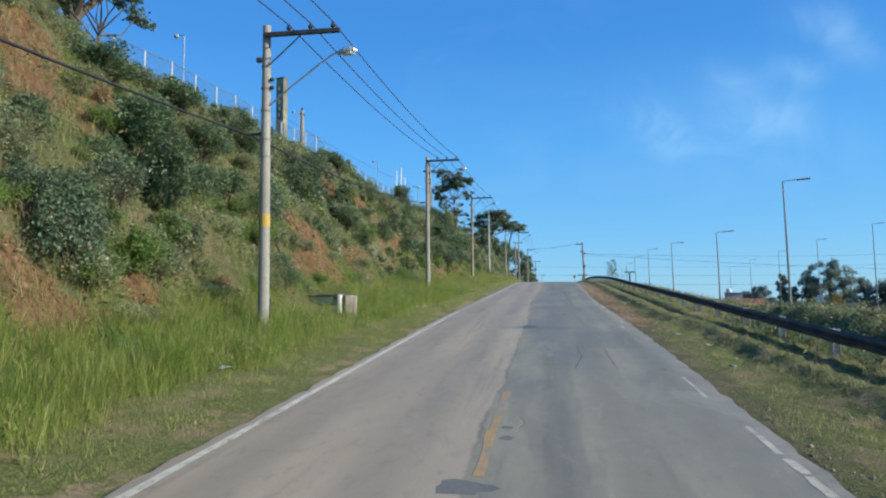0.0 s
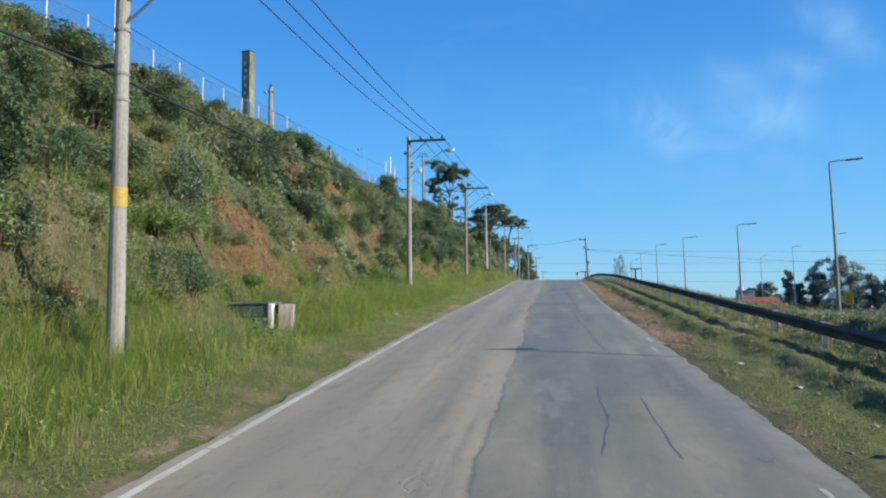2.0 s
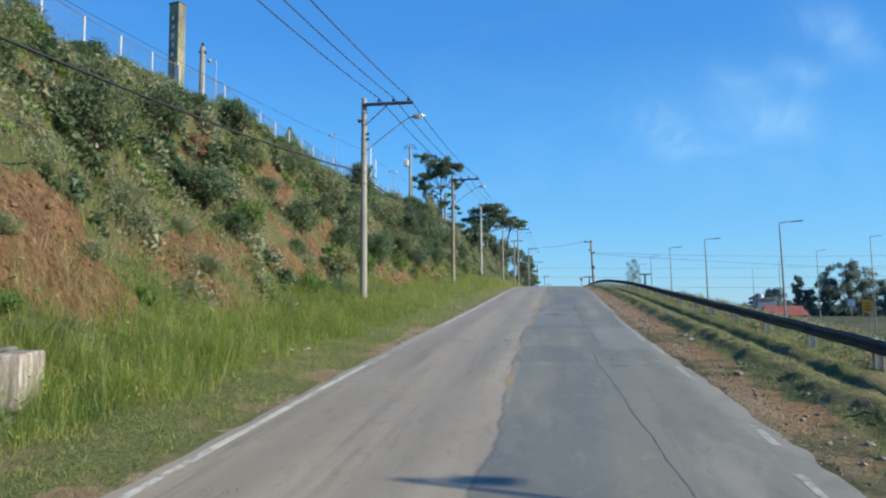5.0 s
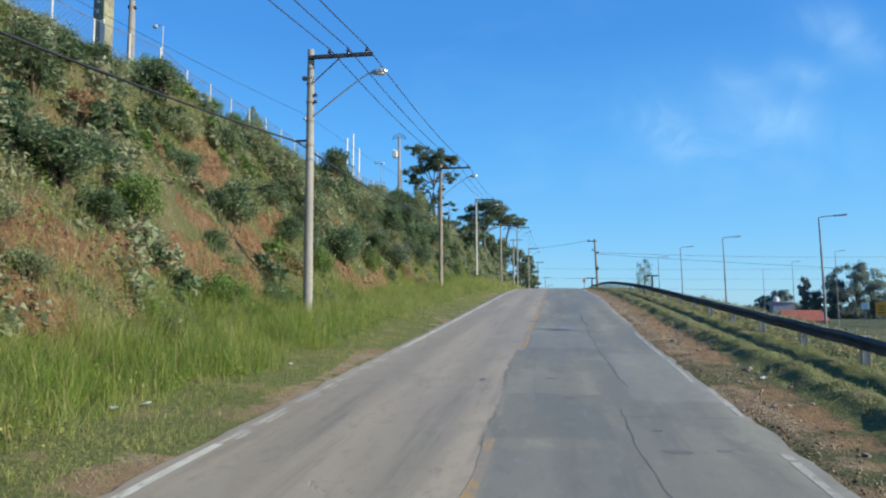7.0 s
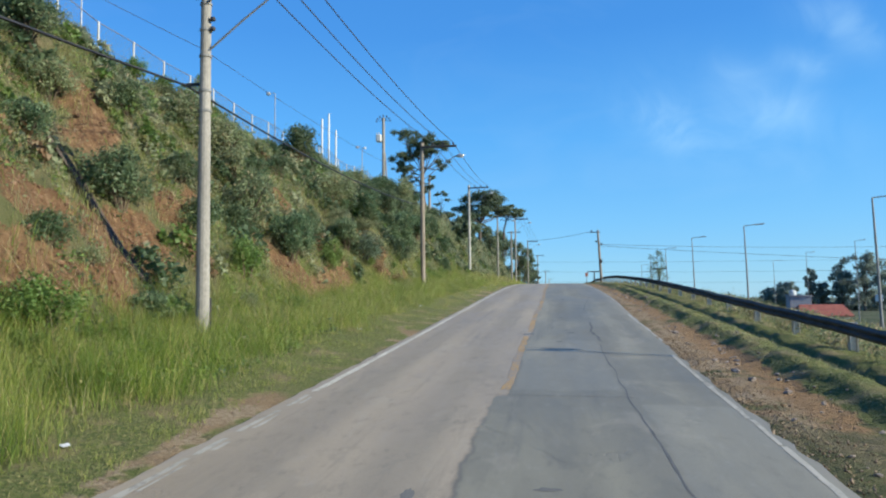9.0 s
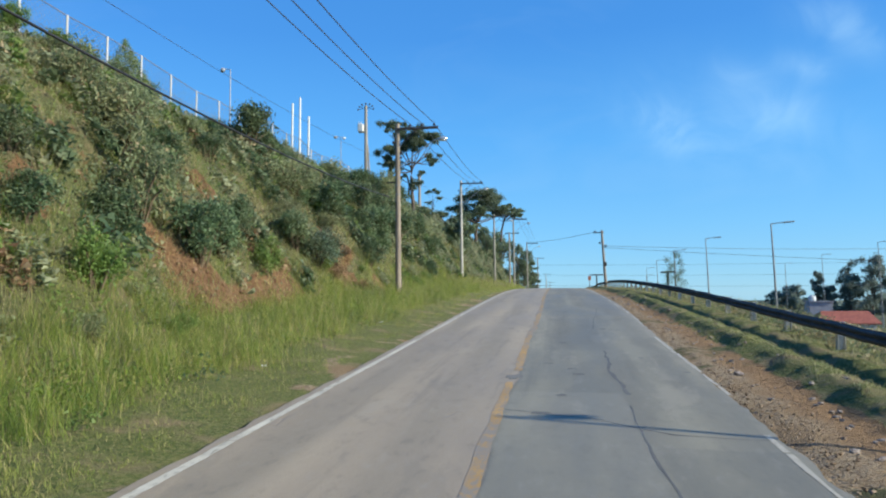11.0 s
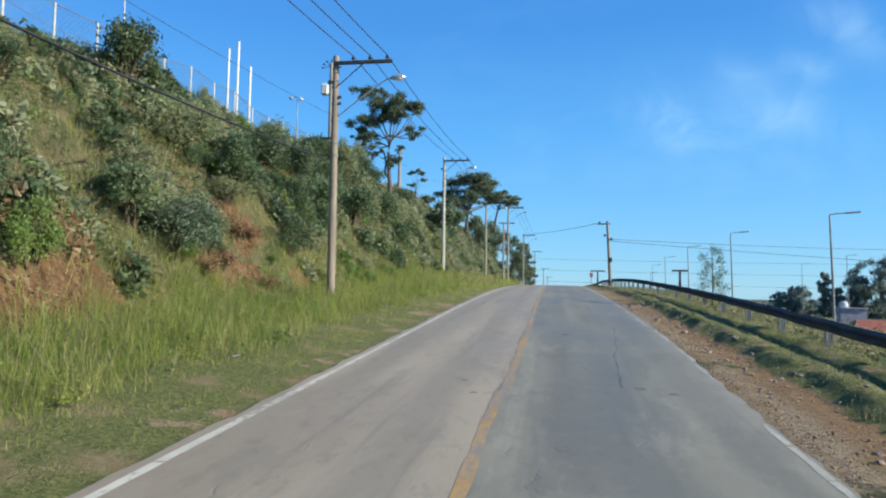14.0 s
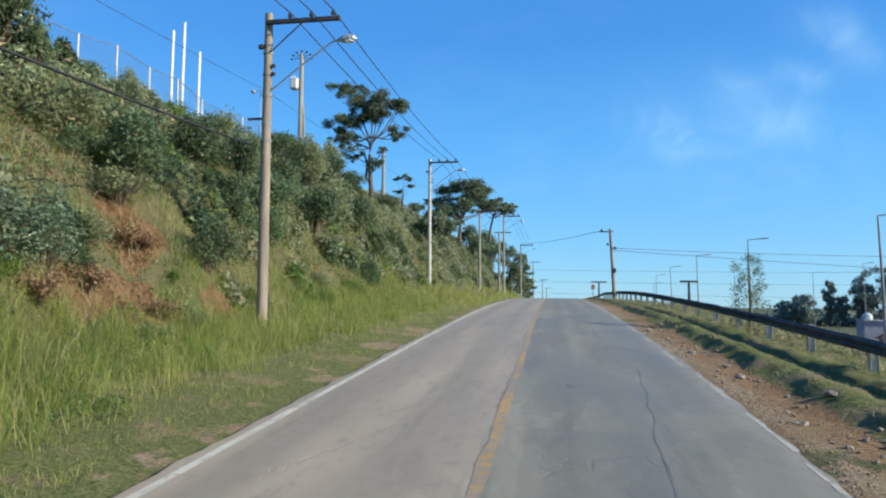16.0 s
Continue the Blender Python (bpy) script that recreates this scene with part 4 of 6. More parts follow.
def utility_pole(x, y, z, tall, label, material, banded=False, fittings=True, lamp=True, near=True):
    """A pole with a one-sided crossarm for three wires, a brace and a street lamp on a long arm."""
    ob = thing("utility_pole", x, y, z, label, "utility pole", "poles along the verge")
    wood_or_concrete(material, tall, 0.165, 0.115, ob)
    arm_z = tall - 0.32
    part("crossarm", Shape().box((1.12, -0.14, arm_z), (2.3, 0.11, 0.13), 0, 0.012), M_ARM, ob, "dark timber crossarm")
    part("brace", Shape().tube([(0.12, -0.12, arm_z - 0.9), (1.1, -0.16, arm_z - 0.08)], 0.022, 6), M_ARM, ob)
    for k in (0.72, 1.38, 2.05):
        pin = part("insulator", Shape().tube([(k, -0.14, arm_z + 0.05), (k, -0.14, arm_z + 0.12)], 0.018, 6).tube([(k, -0.14, arm_z + 0.1), (k, -0.14, arm_z + 0.14), (k, -0.14, arm_z + 0.2), (k, -0.14, arm_z + 0.27)], [0.05, 0.075, 0.05, 0.03], 8), M_PORC, ob, "dark porcelain insulator")
    if lamp:
        la = part("lamp_arm", Shape().tube([(0.1, -0.05, tall - 2.4), (0.95, -0.1, tall - 1.77), (1.87, -0.15, tall - 1.14), (2.1, -0.16, tall - 1.01), (2.27, -0.16, tall - 0.99)], 0.026, 7), M_STEEL, ob, "long bent steel lamp arm")
        hd = Shape()
        pts = []
        for i, (u, r, h) in enumerate(((0, .035, 0), (.08, .07, .01), (.2, .115, .02), (.36, .125, .03), (.5, .10, .03), (.58, .03, .02))):
            pts.append((2.2 + u, -0.16, tall - 0.99 + h))
        hd.tube(pts, [.035, .07, .115, .125, .10, .03], 10)
        head = part("lamp_head", hd, M_HEAD, la, "rounded grey lamp head")
        part("lamp_bowl", Shape().ball((2.55, -0.16, tall - 1.02), 0.15, (1.2, .75, .55), 10, 6), M_GLASSLAMP, la, "pale lamp bowl")
    if near and fittings:
        for h in (tall - 1.25, tall - 1.9, tall - 2.55, tall - 3.4, tall - 3.9):
            part("clamp_band", Shape().tube([(0, 0, h), (0, 0, h + 0.055)], 0.136 + 0.0055 * (tall - h), 14), M_CLAMP, ob)
        part("bracket", Shape().box((-0.3, -0.02, tall - 3.2), (0.55, 0.07, 0.07), 0, 0.01), M_ARM, ob, "dark cable bracket")
        part("switch", Shape().box((-0.2, -0.05, tall - 1.02), (0.16, 0.12, 0.14), 0, 0.02), M_ARM, ob)
        for h in (1.62, 1.86):
            part("connector", Shape().box((0.2, -0.05, tall - h), (0.12, 0.1, 0.1), 0, 0.02), M_ARM, ob)
        part("conduit", Shape().tube([(0.15, 0.1, 0.1), (0.15, 0.1, 1.0)], 0.025, 6), M_CABLE, ob)
    if banded:
        part("painted_band", Shape().tube([(0, 0, 3.03), (0, 0, 3.4)], 0.158, 16, False), M_BAND, ob, "yellow painted band")
    return ob


POLES = [(-8.09, 18.4, 8.95), (-8.42, 46.3, 9.36), (-8.5, 73.9, 9.4), (-9.65, 107.05, 10.1), (-9.05, 137.6, 10.2), (-7.0, 150.0, 11.5), (-6.2, 182.0, 10.2)]
heads = []
for k, (px, py, tall) in enumerate([(-7.8, -9.5, 9.0)] + POLES):
    pz = float(ground_z(px, py)) - 0.05
    wood = k in (2, 3)
    utility_pole(px, py, pz, tall, "weathered wooden utility pole with crossarm and street lamp" if wood else
                 "round concrete utility pole with crossarm and street lamp", M_WOOD if k == 3 else M_POLEPALE if k == 4 else M_POLE, k == 1, True, True, k < 5)
    heads.append((px, py, pz + tall))


def cable(points, sag, radius, n=5, steps=14):
    pts = []
    for a, b in zip(points, points[1:]):
        for i in range(steps):
            u = i / steps
            pts.append((a[0] + (b[0] - a[0]) * u, a[1] + (b[1] - a[1]) * u, a[2] + (b[2] - a[2]) * u - sag * 4 * u * (1 - u)))
    pts.append(points[-1])
    return Shape().tube(pts, radius, n)


for off in (0.72, 1.38, 2.05):
    tagged(part("power_cable", cable([(hx + off, hy - 0.14, hz - 0.06) for hx, hy, hz in heads], 0.35, 0.018, 6), M_WIRE),
           "thin bare power wire strung from crossarm to crossarm", "cable", "power wires")
tagged(part("telephone_cable", cable([(hx - 0.5, hy, hz - drop) for (hx, hy, hz), drop in zip(heads[:4], (2.9, 3.2, 3.2, 3.95))], 0.35, 0.03), M_CABLE),
       "thick black cable bundle hung along the poles", "cable")
tagged(part("telephone_cable", cable([(hx - 0.12, hy, hz - 2.3) for hx, hy, hz in heads[1:6]], 0.3, 0.006), M_WIRE), "thin black cable hung along the poles", "cable")

# poles past the crest, and the one across the road
for px, py, tall, name_label in ((-7.9, 153.0, 9.3, "far concrete pole beside the road"), (-4.9, 214, 9.6, "far pole rising from behind the crest"), (-3.6, 262, 9.0, "far pole rising from behind the crest"), (-2.8, 300, 8.6, "far pole rising from behind the crest")):
    pz = float(ground_z(px, py)) - 0.1
    ob = thing("utility_pole", px, py, pz, name_label, "utility pole", "poles along the verge")
    wood_or_concrete(M_POLE, tall, 0.17, 0.12, ob)
    part("crossarm", Shape().box((0.5, 0, tall - 0.15), (2.4, 0.14, 0.14), 0, 0.02), M_ARM, ob)
far_z = float(ground_z(5.98, 127))
ob = thing("utility_pole", 5.98, 127, far_z, "dark wooden pole where the wires cross the road", "utility pole")
wood_or_concrete(M_WOOD, 12.6 - far_z, 0.19, 0.13, ob, -0.35)
part("crossarm", Shape().box((-0.75, 0, 12.3 - far_z), (1.4, 0.12, 0.13), 0, 0.02), M_ARM, ob)
part("insulator", Shape().ball((-1.2, 0, 12.45 - far_z), 0.12).ball((-0.6, 0, 11.0 - far_z), 0.14).ball((0.1, -0.1, 10.6 - far_z), 0.16), M_PORC, ob)
part("junction_box", Shape().box((-0.02, -0.2, 3.0), (0.35, 0.25, 0.5), 0, 0.04), M_ARM, ob)
for a, b, sag in (((-6.2, 182, 15.6), (4.5, 127, 12.35), 0.3), ((5.7, 127, 10.6), (150, 175, 17.0), 2.6), ((5.7, 127, 10.4), (150, 150, 6.5), 1.6), ((-30, 185, 11.5), (220, 235, 15.5), 2.0), ((-30, 185, 9.3), (220, 235, 12.5), 2.0), ((-30, 185, 7.2), (220, 235, 9.0), 2.0)):
    tagged(part("power_cable", cable([a, b], sag, 0.03, 4, 30), M_WIRE), "far power wire crossing the road and the field", "cable", "power wires")


# ---- lamps of the highway beside ----
def highway_lamp(x, y, z, tall, arm=1.25):
    ob = thing("street_lamp", x, y, z, "slim grey steel street lamp with a short flat arm", "street lamp", "highway lamps")
    part("post", Shape().tube([(0, 0, -0.5), (0, 0, 0), (-0.06, 0, tall * 0.5), (-0.16, 0, tall)], [0.085, 0.085, 0.065, 0.042], 10), M_LAMPSTEEL, ob)
    part("base_plate", Shape().box((0, 0, 0.03), (0.4, 0.4, 0.06), 0, 0.01), M_LAMPSTEEL, ob)
    part("arm", Shape().tube([(-0.16, 0, tall), (0.25, 0, tall + 0.06), (arm * 0.6, 0, tall + 0.1)], 0.032, 6), M_LAMPSTEEL, ob)
    part("lamp_head", Shape().box((arm * 0.6 + 0.3, 0, tall + 0.12), (0.75, 0.3, 0.09), 0, 0.03, -0.08), M_LAMPSTEEL, ob)
    return ob


for lx, ly, ltop in ((13.6, -1.2, 7.6), (13.75, 20.9, 8.35), (14.4, 44.6, 9.5), (15.87, 68.6, 8.6), (15.3, 90.3, 9.3), (15.55, 113.4, 10.15), (16.2, 137, 10.4), (17.0, 160, 10.2), (18.2, 183, 9.8), (21, 206, 9.0)):
    lz = float(ground_z(lx, ly)) - 0.05
    highway_lamp(lx, ly, lz, ltop - lz)
for lx, ly, ltop in ((41, 74, 11.6), (41.5, 96, 11.8), (42.6, 118, 11.6), (43.5, 140, 11.2), (44.5, 163, 10.8), (46, 187, 10.4)):
    lz = float(ground_z(lx, ly)) - 0.05
    highway_lamp(lx, ly, lz, ltop - lz, 1.0)


# ---- guard rail ----
rail = thing("guard_rail", 0, 0, 0, "tarnished steel guard rail on short posts behind a ditch", "guard rail")


def rail_top(y):
    return float(np.interp(y, [0, 40, 60, 80, 95, 110, 128, 146, 153], [0.62, 0.62, 0.6, 0.68, 0.74, 0.86, 0.9, 0.8, 0.35])) + float(road_z(y))


wave = [(0.0, 0.0), (-.012, -.02), (-.075, -.055), (-.08, -.095), (-.02, -.135), (-.015, -.17), (-.08, -.21), (-.075, -.255), (-.012, -.29), (0.0, -.31)]
y = -9.77
while y < 152:
    y2 = y + (3.87 if y < 58 else 3.65)
    verts, faces, m = [], [], len(wave)
    steps = 3
    for k in range(steps + 1):
        yy = y - 0.03 + (y2 - y + 0.09) * k / steps
        rx = 6.56 + float(bend(yy)) + 0.02 * math.sin(yy * 0.9) - (0.004 if int(y) % 2 else 0.0) - 0.9 * max(0.0, (yy - 138) / 15) ** 2
        zz = rail_top(yy) + 0.012 * math.sin(yy * 1.7)
        verts += [(rx + u, yy, zz + v) for u, v in wave] + [(rx + u + 0.006, yy, zz + v) for u, v in wave]
    for k in range(steps):
        a, b = k * 2 * m, (k + 1) * 2 * m
        for c in range(m - 1):
            faces += [(a + c, a + c + 1, b + c + 1, b + c), (a + m + c, b + m + c, b + m + c + 1, a + m + c + 1)]
        faces += [(a, b, b + m, a + m), (a + m - 1, a + 2 * m - 1, b + 2 * m - 1, b + m - 1)]
    part("beam", Shape().add(verts, faces), M_RAIL, rail)
    gz = float(ground_z(6.66, y + 0.5)) - 0.25
    h = rail_top(y + 0.5) - 0.02 - gz
    part("post", Shape().box((6.72, y + 0.5, gz + h / 2), (0.18, 0.012, h), 0, 0).box((6.645, y + 0.5, gz + h / 2), (0.012, 0.17, h), 0, 0).box((6.81, y + 0.5, gz + h / 2), (0.012, 0.17, h), 0, 0), M_RAILPOST, rail)
    part("spacer", Shape().box((6.60, y + 0.5, rail_top(y + 0.5) - 0.155), (0.08, 0.14, 0.24), 0, 0.015), M_RAIL, rail)
    y = y2


# ---- hill top: fence, posts, pillar ----
fence = thing("fence", 0, 0, 0, "chain-link fence on pale concrete posts along the hill top", "fence")


def fence_x(y):
    return -19.5 - 0.35 * math.sin(y * 0.05)


def fence_foot(y):
    return float(ground_z(fence_x(y), y))


y = 6.0
while y < 118:
    fx, fz = fence_x(y), fence_foot(y)
    part("post", Shape().tube([(fx, y, fz - 0.3), (fx, y, fz + 2.05)], 0.045, 6), M_FENCEPOST, fence)
    y2 = y + 2.45
    for h, r in ((2.02, 0.022), (1.05, 0.012), (0.12, 0.012)):
        off = 0.0
        part("rail_wire", Shape().tube([(fx + off, y, fz + h), (fence_x(y2) + off, y2, fence_foot(y2) + h)], r, 4), M_NET, fence)
    net = Shape()
    for k in range(-8, 10):
        for sgn in (1, -1):
            pts = []
            for u in (0.0, 1.0):
                w = (k * 0.25 + 2.0 * u) if sgn > 0 else (k * 0.25 + 2.0 * (1 - u))
                pts.append((w, 2.0 * u))
            (wa, ha), (wb, hb) = pts
            if wa == wb:
                continue
            lo, hi = 0.0, 1.0
            for lim in (0.0, 2.45):
                t = (lim - wa) / (wb - wa)
                if wb > wa:
                    lo, hi = (max(lo, t), hi) if lim == 0.0 else (lo, min(hi, t))
                else:
                    lo, hi = (lo, min(hi, t)) if lim == 0.0 else (max(lo, t), hi)
            if hi - lo < 0.02:
                continue
            ends = []
            for t in (lo, hi):
                w, h = wa + (wb - wa) * t, ha + (hb - ha) * t
                yy = y + w
                ends.append((fx + (fence_x(y2) - fx) * w / 2.45, yy, fz + (fence_foot(y2) - fz) * w / 2.45 + h))
            net.tube(ends, 0.005, 3, False)
    part("netting", net, M_NET, fence)
    y = y2

for px, py, top in ((-20.18, 87.9, 19.5), (-19.6, 88.0, 19.95), (-19.35, 89.2, 18.75)):
    pz = float(ground_z(px, py)) - 0.3
    p = part("white_post", Shape().tube([(0, 0, 0), (0, 0, (top - pz) * 0.5), (0.02, 0, top - pz)], [0.085, 0.08, 0.075], 10), M_WHITEPOST, None, "", False, (px, py, pz))
    tagged(p, "tall plain white post standing on the hill top", "post", "white posts")

pillar_z = float(ground_z(-22.6, 54.6)) - 0.2
pillar = thing("pillar", -22.6, 54.6, pillar_z, "tall rectangular sign pillar with peeling paint", "pillar", "", -14)
tall = 21.35 - pillar_z
part("shaft", Shape().box((0, 0, tall / 2), (0.78, 0.6, tall), 0, 0.03), M_PILLAR, pillar)
part("corner_strip", Shape().box((0.29, -0.28, tall * 0.24), (0.26, 0.1, tall * 0.48), 0, 0.02), M_PILLARWHITE, pillar, "white painted corner strip")
part("cap", Shape().box((0, 0, tall + 0.03), (0.84, 0.68, 0.08), 0, 0.02), M_BOX, pillar)
for k in range(5):
    part("faded_mark", Shape().box((-0.06 + 0.05 * (k % 2), -0.303, tall * (0.55 + 0.08 * k)), (0.2, 0.012, 0.22 + 0.06 * (k % 3)), 0, 0), M_PILLARWHITE, pillar, "unreadable faded mark")


def hill_pole(x, y, top, label, box=False, star=False):
    pz = float(ground_z(x, y)) - 0.3
    t = top - pz
    ob = thing("utility_pole", x, y, pz, label, "utility pole")
    wood_or_concrete(M_POLE, t, 0.2, 0.14, ob)
    if star:
        for k in range(7):
            a = math.pi * (k / 6.0)
            c = (0.75 * math.cos(a), -0.05, t - 0.35 + 0.55 * math.sin(a))
            part("insulator", Shape().tube([(0.1 * math.cos(a), -0.05, t - 0.3 + 0.1 * math.sin(a)), c], 0.02, 5).ball(c, 0.085), M_ARM, ob)
        part("stay", Shape().tube([(0.5, 0, 0.3), (0.16, 0, t * 0.6)], 0.07, 8), M_POLE, ob)
    else:
        part("insulator", Shape().ball((0, 0, t + 0.12), 0.09, (1, 1, 1.6)).ball((0.14, 0, t - 0.35), 0.1).ball((-0.14, 0, t - 0.3), 0.1), M_PORC, ob)
    if box:
        part("transformer", Shape().box((-0.46, -0.1, t - 2.2), (0.6, 0.55, 0.85), 0, 0.1).tube([(-0.7, -0.1, t - 1.8), (-0.7, -0.1, t - 1.6)], 0.05, 6).tube([(-0.5, -0.1, t - 1.8), (-0.5, -0.1, t - 1.6)], 0.05, 6), M_TRAFO, ob, "pale grey transformer")
    return ob


hill_pole(-20.4, 53.7, 18.25, "grey pole with insulators on the hill top")
hill_pole(-17.9, 100.7, 22.75, "concrete pole with a pale transformer and radiating insulators", True, True)
hill_pole(-16.2, 118.0, 19.2, "slim old concrete pole among the hill trees")


def yard_lamp(x, y, top, two=False):
    pz = float(ground_z(x, y)) - 0.2
    t = top - pz
    ob = thing("yard_lamp", x, y, pz, "slender pole with a round floodlight on the hill top", "lamp", "yard lamps")
    part("post", Shape().tube([(0, 0, 0), (0, 0, t)], [0.05, 0.035], 8), M_STEEL, ob)
    part("arm", Shape().tube([(0, 0, t), (-0.25, 0, t + 0.06), (-0.4, 0, t + 0.02)], 0.025, 6), M_STEEL, ob)
    part("floodlight", Shape().ball((-0.5, -0.02, t), 0.17, (1, 0.8, 0.8)), M_HEAD, ob)
    if two:
        part("floodlight", Shape().ball((0.28, -0.02, t - 0.12), 0.17, (1, 0.8, 0.8)), M_GLASSLAMP, ob)


yard_lamp(-22.0, 37.8, 18.6)
yard_lamp(-23.9, 61.9, 20.55)
yard_lamp(-19.0, 96.4, 18.75, True)
yard_lamp(-20.0, 77.3, 18.65)

# ---- drain ----
box_z = float(ground_z(-8.7, 26.0)) - 0.50
drain = thing("drain_box", -8.72, 26.1, box_z, "mossy concrete drain box with flaking teal paint in tall grass", "drain box", "", 0)
part("lintel", Shape().box((-0.12, -0.42, 0.80), (1.28, 0.26, 0.36), 0, 0.04), M_TEAL, drain, "dark mossy lintel with teal flecks")
part("slab", Shape().box((-0.15, -0.1, 1.02), (1.4, 0.95, 0.09), 0, 0.03), M_BOX, drain, "mossy cover slab")
part("wall", Shape().box((0.28, -0.45, 0.26), (0.44, 0.18, 0.72), 0, 0.03), M_TEALPALE, drain, "flaking teal front wall")
part("wall", Shape().box((-0.68, -0.45, 0.26), (0.18, 0.18, 0.72), 0, 0.03), M_BOX, drain)
part("pier", Shape().box((0.58, -0.47, 0.46), (0.15, 0.24, 1.12), 0, 0.03), M_PILLARWHITE, drain, "whitewashed corner")
part("wall", Shape().box((0.86, -0.02, 0.46), (0.46, 0.9, 1.08), 0.35, 0.03), M_LIME, drain, "streaked limewashed side wall")
part("wall", Shape().box((-0.15, 0.42, 0.46), (1.4, 0.14, 1.0), 0, 0.03), M_BOX, drain)
part("wall", Shape().box((-0.82, 0.0, 0.46), (0.14, 0.9, 0.98), 0, 0.03), M_BOX, drain)


def hill_point(x, y, lift=0.0):
    return (x, y, float(ground_z(x, y)) + lift)


def chute(points, label, wide=0.32):
    ob = thing("drain_chute", *hill_point(*points[0]), label, "drain chute", "drains on the slope")
    o = Vector(hill_point(*points[0]))
    for a, b in zip(points, points[1:]):
        pa, pb = Vector(hill_point(*a, 0.07)) - o, Vector(hill_point(*b, 0.07)) - o
        for side in (-1, 1):
            off = Vector((0, side * wide * 0.5, 0.06))
            part("side", Shape().tube([pa + off, pb + off], 0.06, 5), M_CHUTE, ob)
        part("trough", Shape().tube([pa - Vector((0, 0, 0.03)), pb - Vector((0, 0, 0.03))], wide * 0.42, 6), M_CHUTE, ob)


chute([(-13.4, 47.3), (-12.6, 47.3), (-11.8, 47.15), (-11.0, 46.9), (-10.1, 46.6)], "dark open drain channel running down the bare slope", 0.2)
chute([(-11.4, 26.85), (-10.8, 26.7), (-10.2, 26.55), (-9.4, 26.4)], "dark stepped drain channel above the concrete box", 0.26)


# ---- vegetation ----
def crown(seed, n, lumps, size, material, slim=0.5, droop=0.1, fine=False):
    """Leaf mesh: lumps of (x, y, z, radius, flatness), leaves thick at their rims."""
    r = np.random.RandomState(seed)
    w = np.array([q[3] ** 2 for q in lumps])
    pick = r.choice(len(lumps), n, p=w / w.sum())
    q = np.array(lumps)[pick]
    d = r.normal(size=(n, 3))
    d /= np.linalg.norm(d, axis=1)[:, None]
    rad = np.minimum(r.uniform(0.1, 1.0, n) ** 0.5 * (1 + 0.24 * r.normal(size=n)), 1.22)
    c = q[:, :3] + d * (q[:, 3] * rad)[:, None] * np.stack([np.ones(n), np.ones(n), q[:, 4]], 1)
    c[:, 2] = np.maximum(c[:, 2], 0.03)
    if fine:
        return soup("foliage", leaflets(r, c, np.full(n, size), slim, droop), LEAFLET, material)
    return soup("foliage", leaves(r, c, np.full(n, size), slim, droop), LEAF, material)


def stems(seed, lumps, thick=0.03):
    r = random.Random(seed)
    s = Shape()
    for q in lumps:
        mid = (q[0] * 0.45 + r.uniform(-.08, .08), q[1] * 0.45 + r.uniform(-.08, .08), q[2] * 0.55)
        s.tube([(q[0] * 0.08, q[1] * 0.08, -0.25), mid, (q[0], q[1], q[2] + q[3] * 0.2)], [thick, thick * 0.7, thick * 0.3], 5, False)
    return s


def lumps_for(seed, wide, tall, count, low=0.25):
    r = random.Random(seed)
    out = []
    for _ in range(count):
        a, d = r.uniform(0, 6.28), r.uniform(0.0, 0.75) * wide
        h = r.uniform(low, 0.8) * tall * (1.1 - 0.45 * d / wide)
        out.append((d * math.cos(a), d * math.sin(a), h, r.uniform(0.24, 0.42) * wide, r.uniform(0.75, 1.05)))
    return out


SHRUBS = {}


def shrub_kind(key, name, seed, wide, tall, count, n, size, material, label, slim=0.5, low=0.25):
    """One shrub of a kind, kept as the pattern of its copies."""
    lumps = lumps_for(seed, wide, tall, count, low)
    SHRUBS.setdefault(key, []).append((name, crown(seed, n, lumps, size, material, slim, 0.1, key != "silver"), stems(seed, lumps).mesh("stem", M_TWIG), label))


for s in (1, 2, 3, 4):
    shrub_kind("dark", "shrub", 10 + s, 1.0, 1.6, 22, 3700, 0.108, L_SHRUB, "dense dark green shrub on the earth slope", 0.5)
    shrub_kind("olive", "shrub", 20 + s, 0.95, 1.15, 18, 2800, 0.096, L_OLIVE, "olive green scrub bush on the earth slope", 0.45)
    shrub_kind("fresh", "shrub", 30 + s, 0.85, 1.05, 16, 3400, 0.078, L_FRESH, "fresh green leafy bush on the earth slope", 0.55)
    shrub_kind("low", "weed_clump", 40 + s, 0.8, 0.5, 14, 1300, 0.088, L_OLIVE if s != 2 else L_FRESH, "low weedy clump on the earth slope")
for s in (1, 2):
    shrub_kind("silver", "shrub", 50 + s, 1.15, 1.8, 24, 4200, 0.095, L_SILVER, "broad-leaved silvery green shrub on the earth slope", 0.6)
    shrub_kind("rust", "shrub", 60 + s, 0.65, 0.65, 10, 1400, 0.075, L_RUST, "withered reddish brown bush on the earth slope")
    shrub_kind("tall", "young_tree", 70 + s, 1.0, 3.2, 26, 6000, 0.115, L_SHRUB if s == 1 else L_OLIVE, "slim young tree with dense green leaves on the hill", 0.45, 0.15)

COUNT = {}


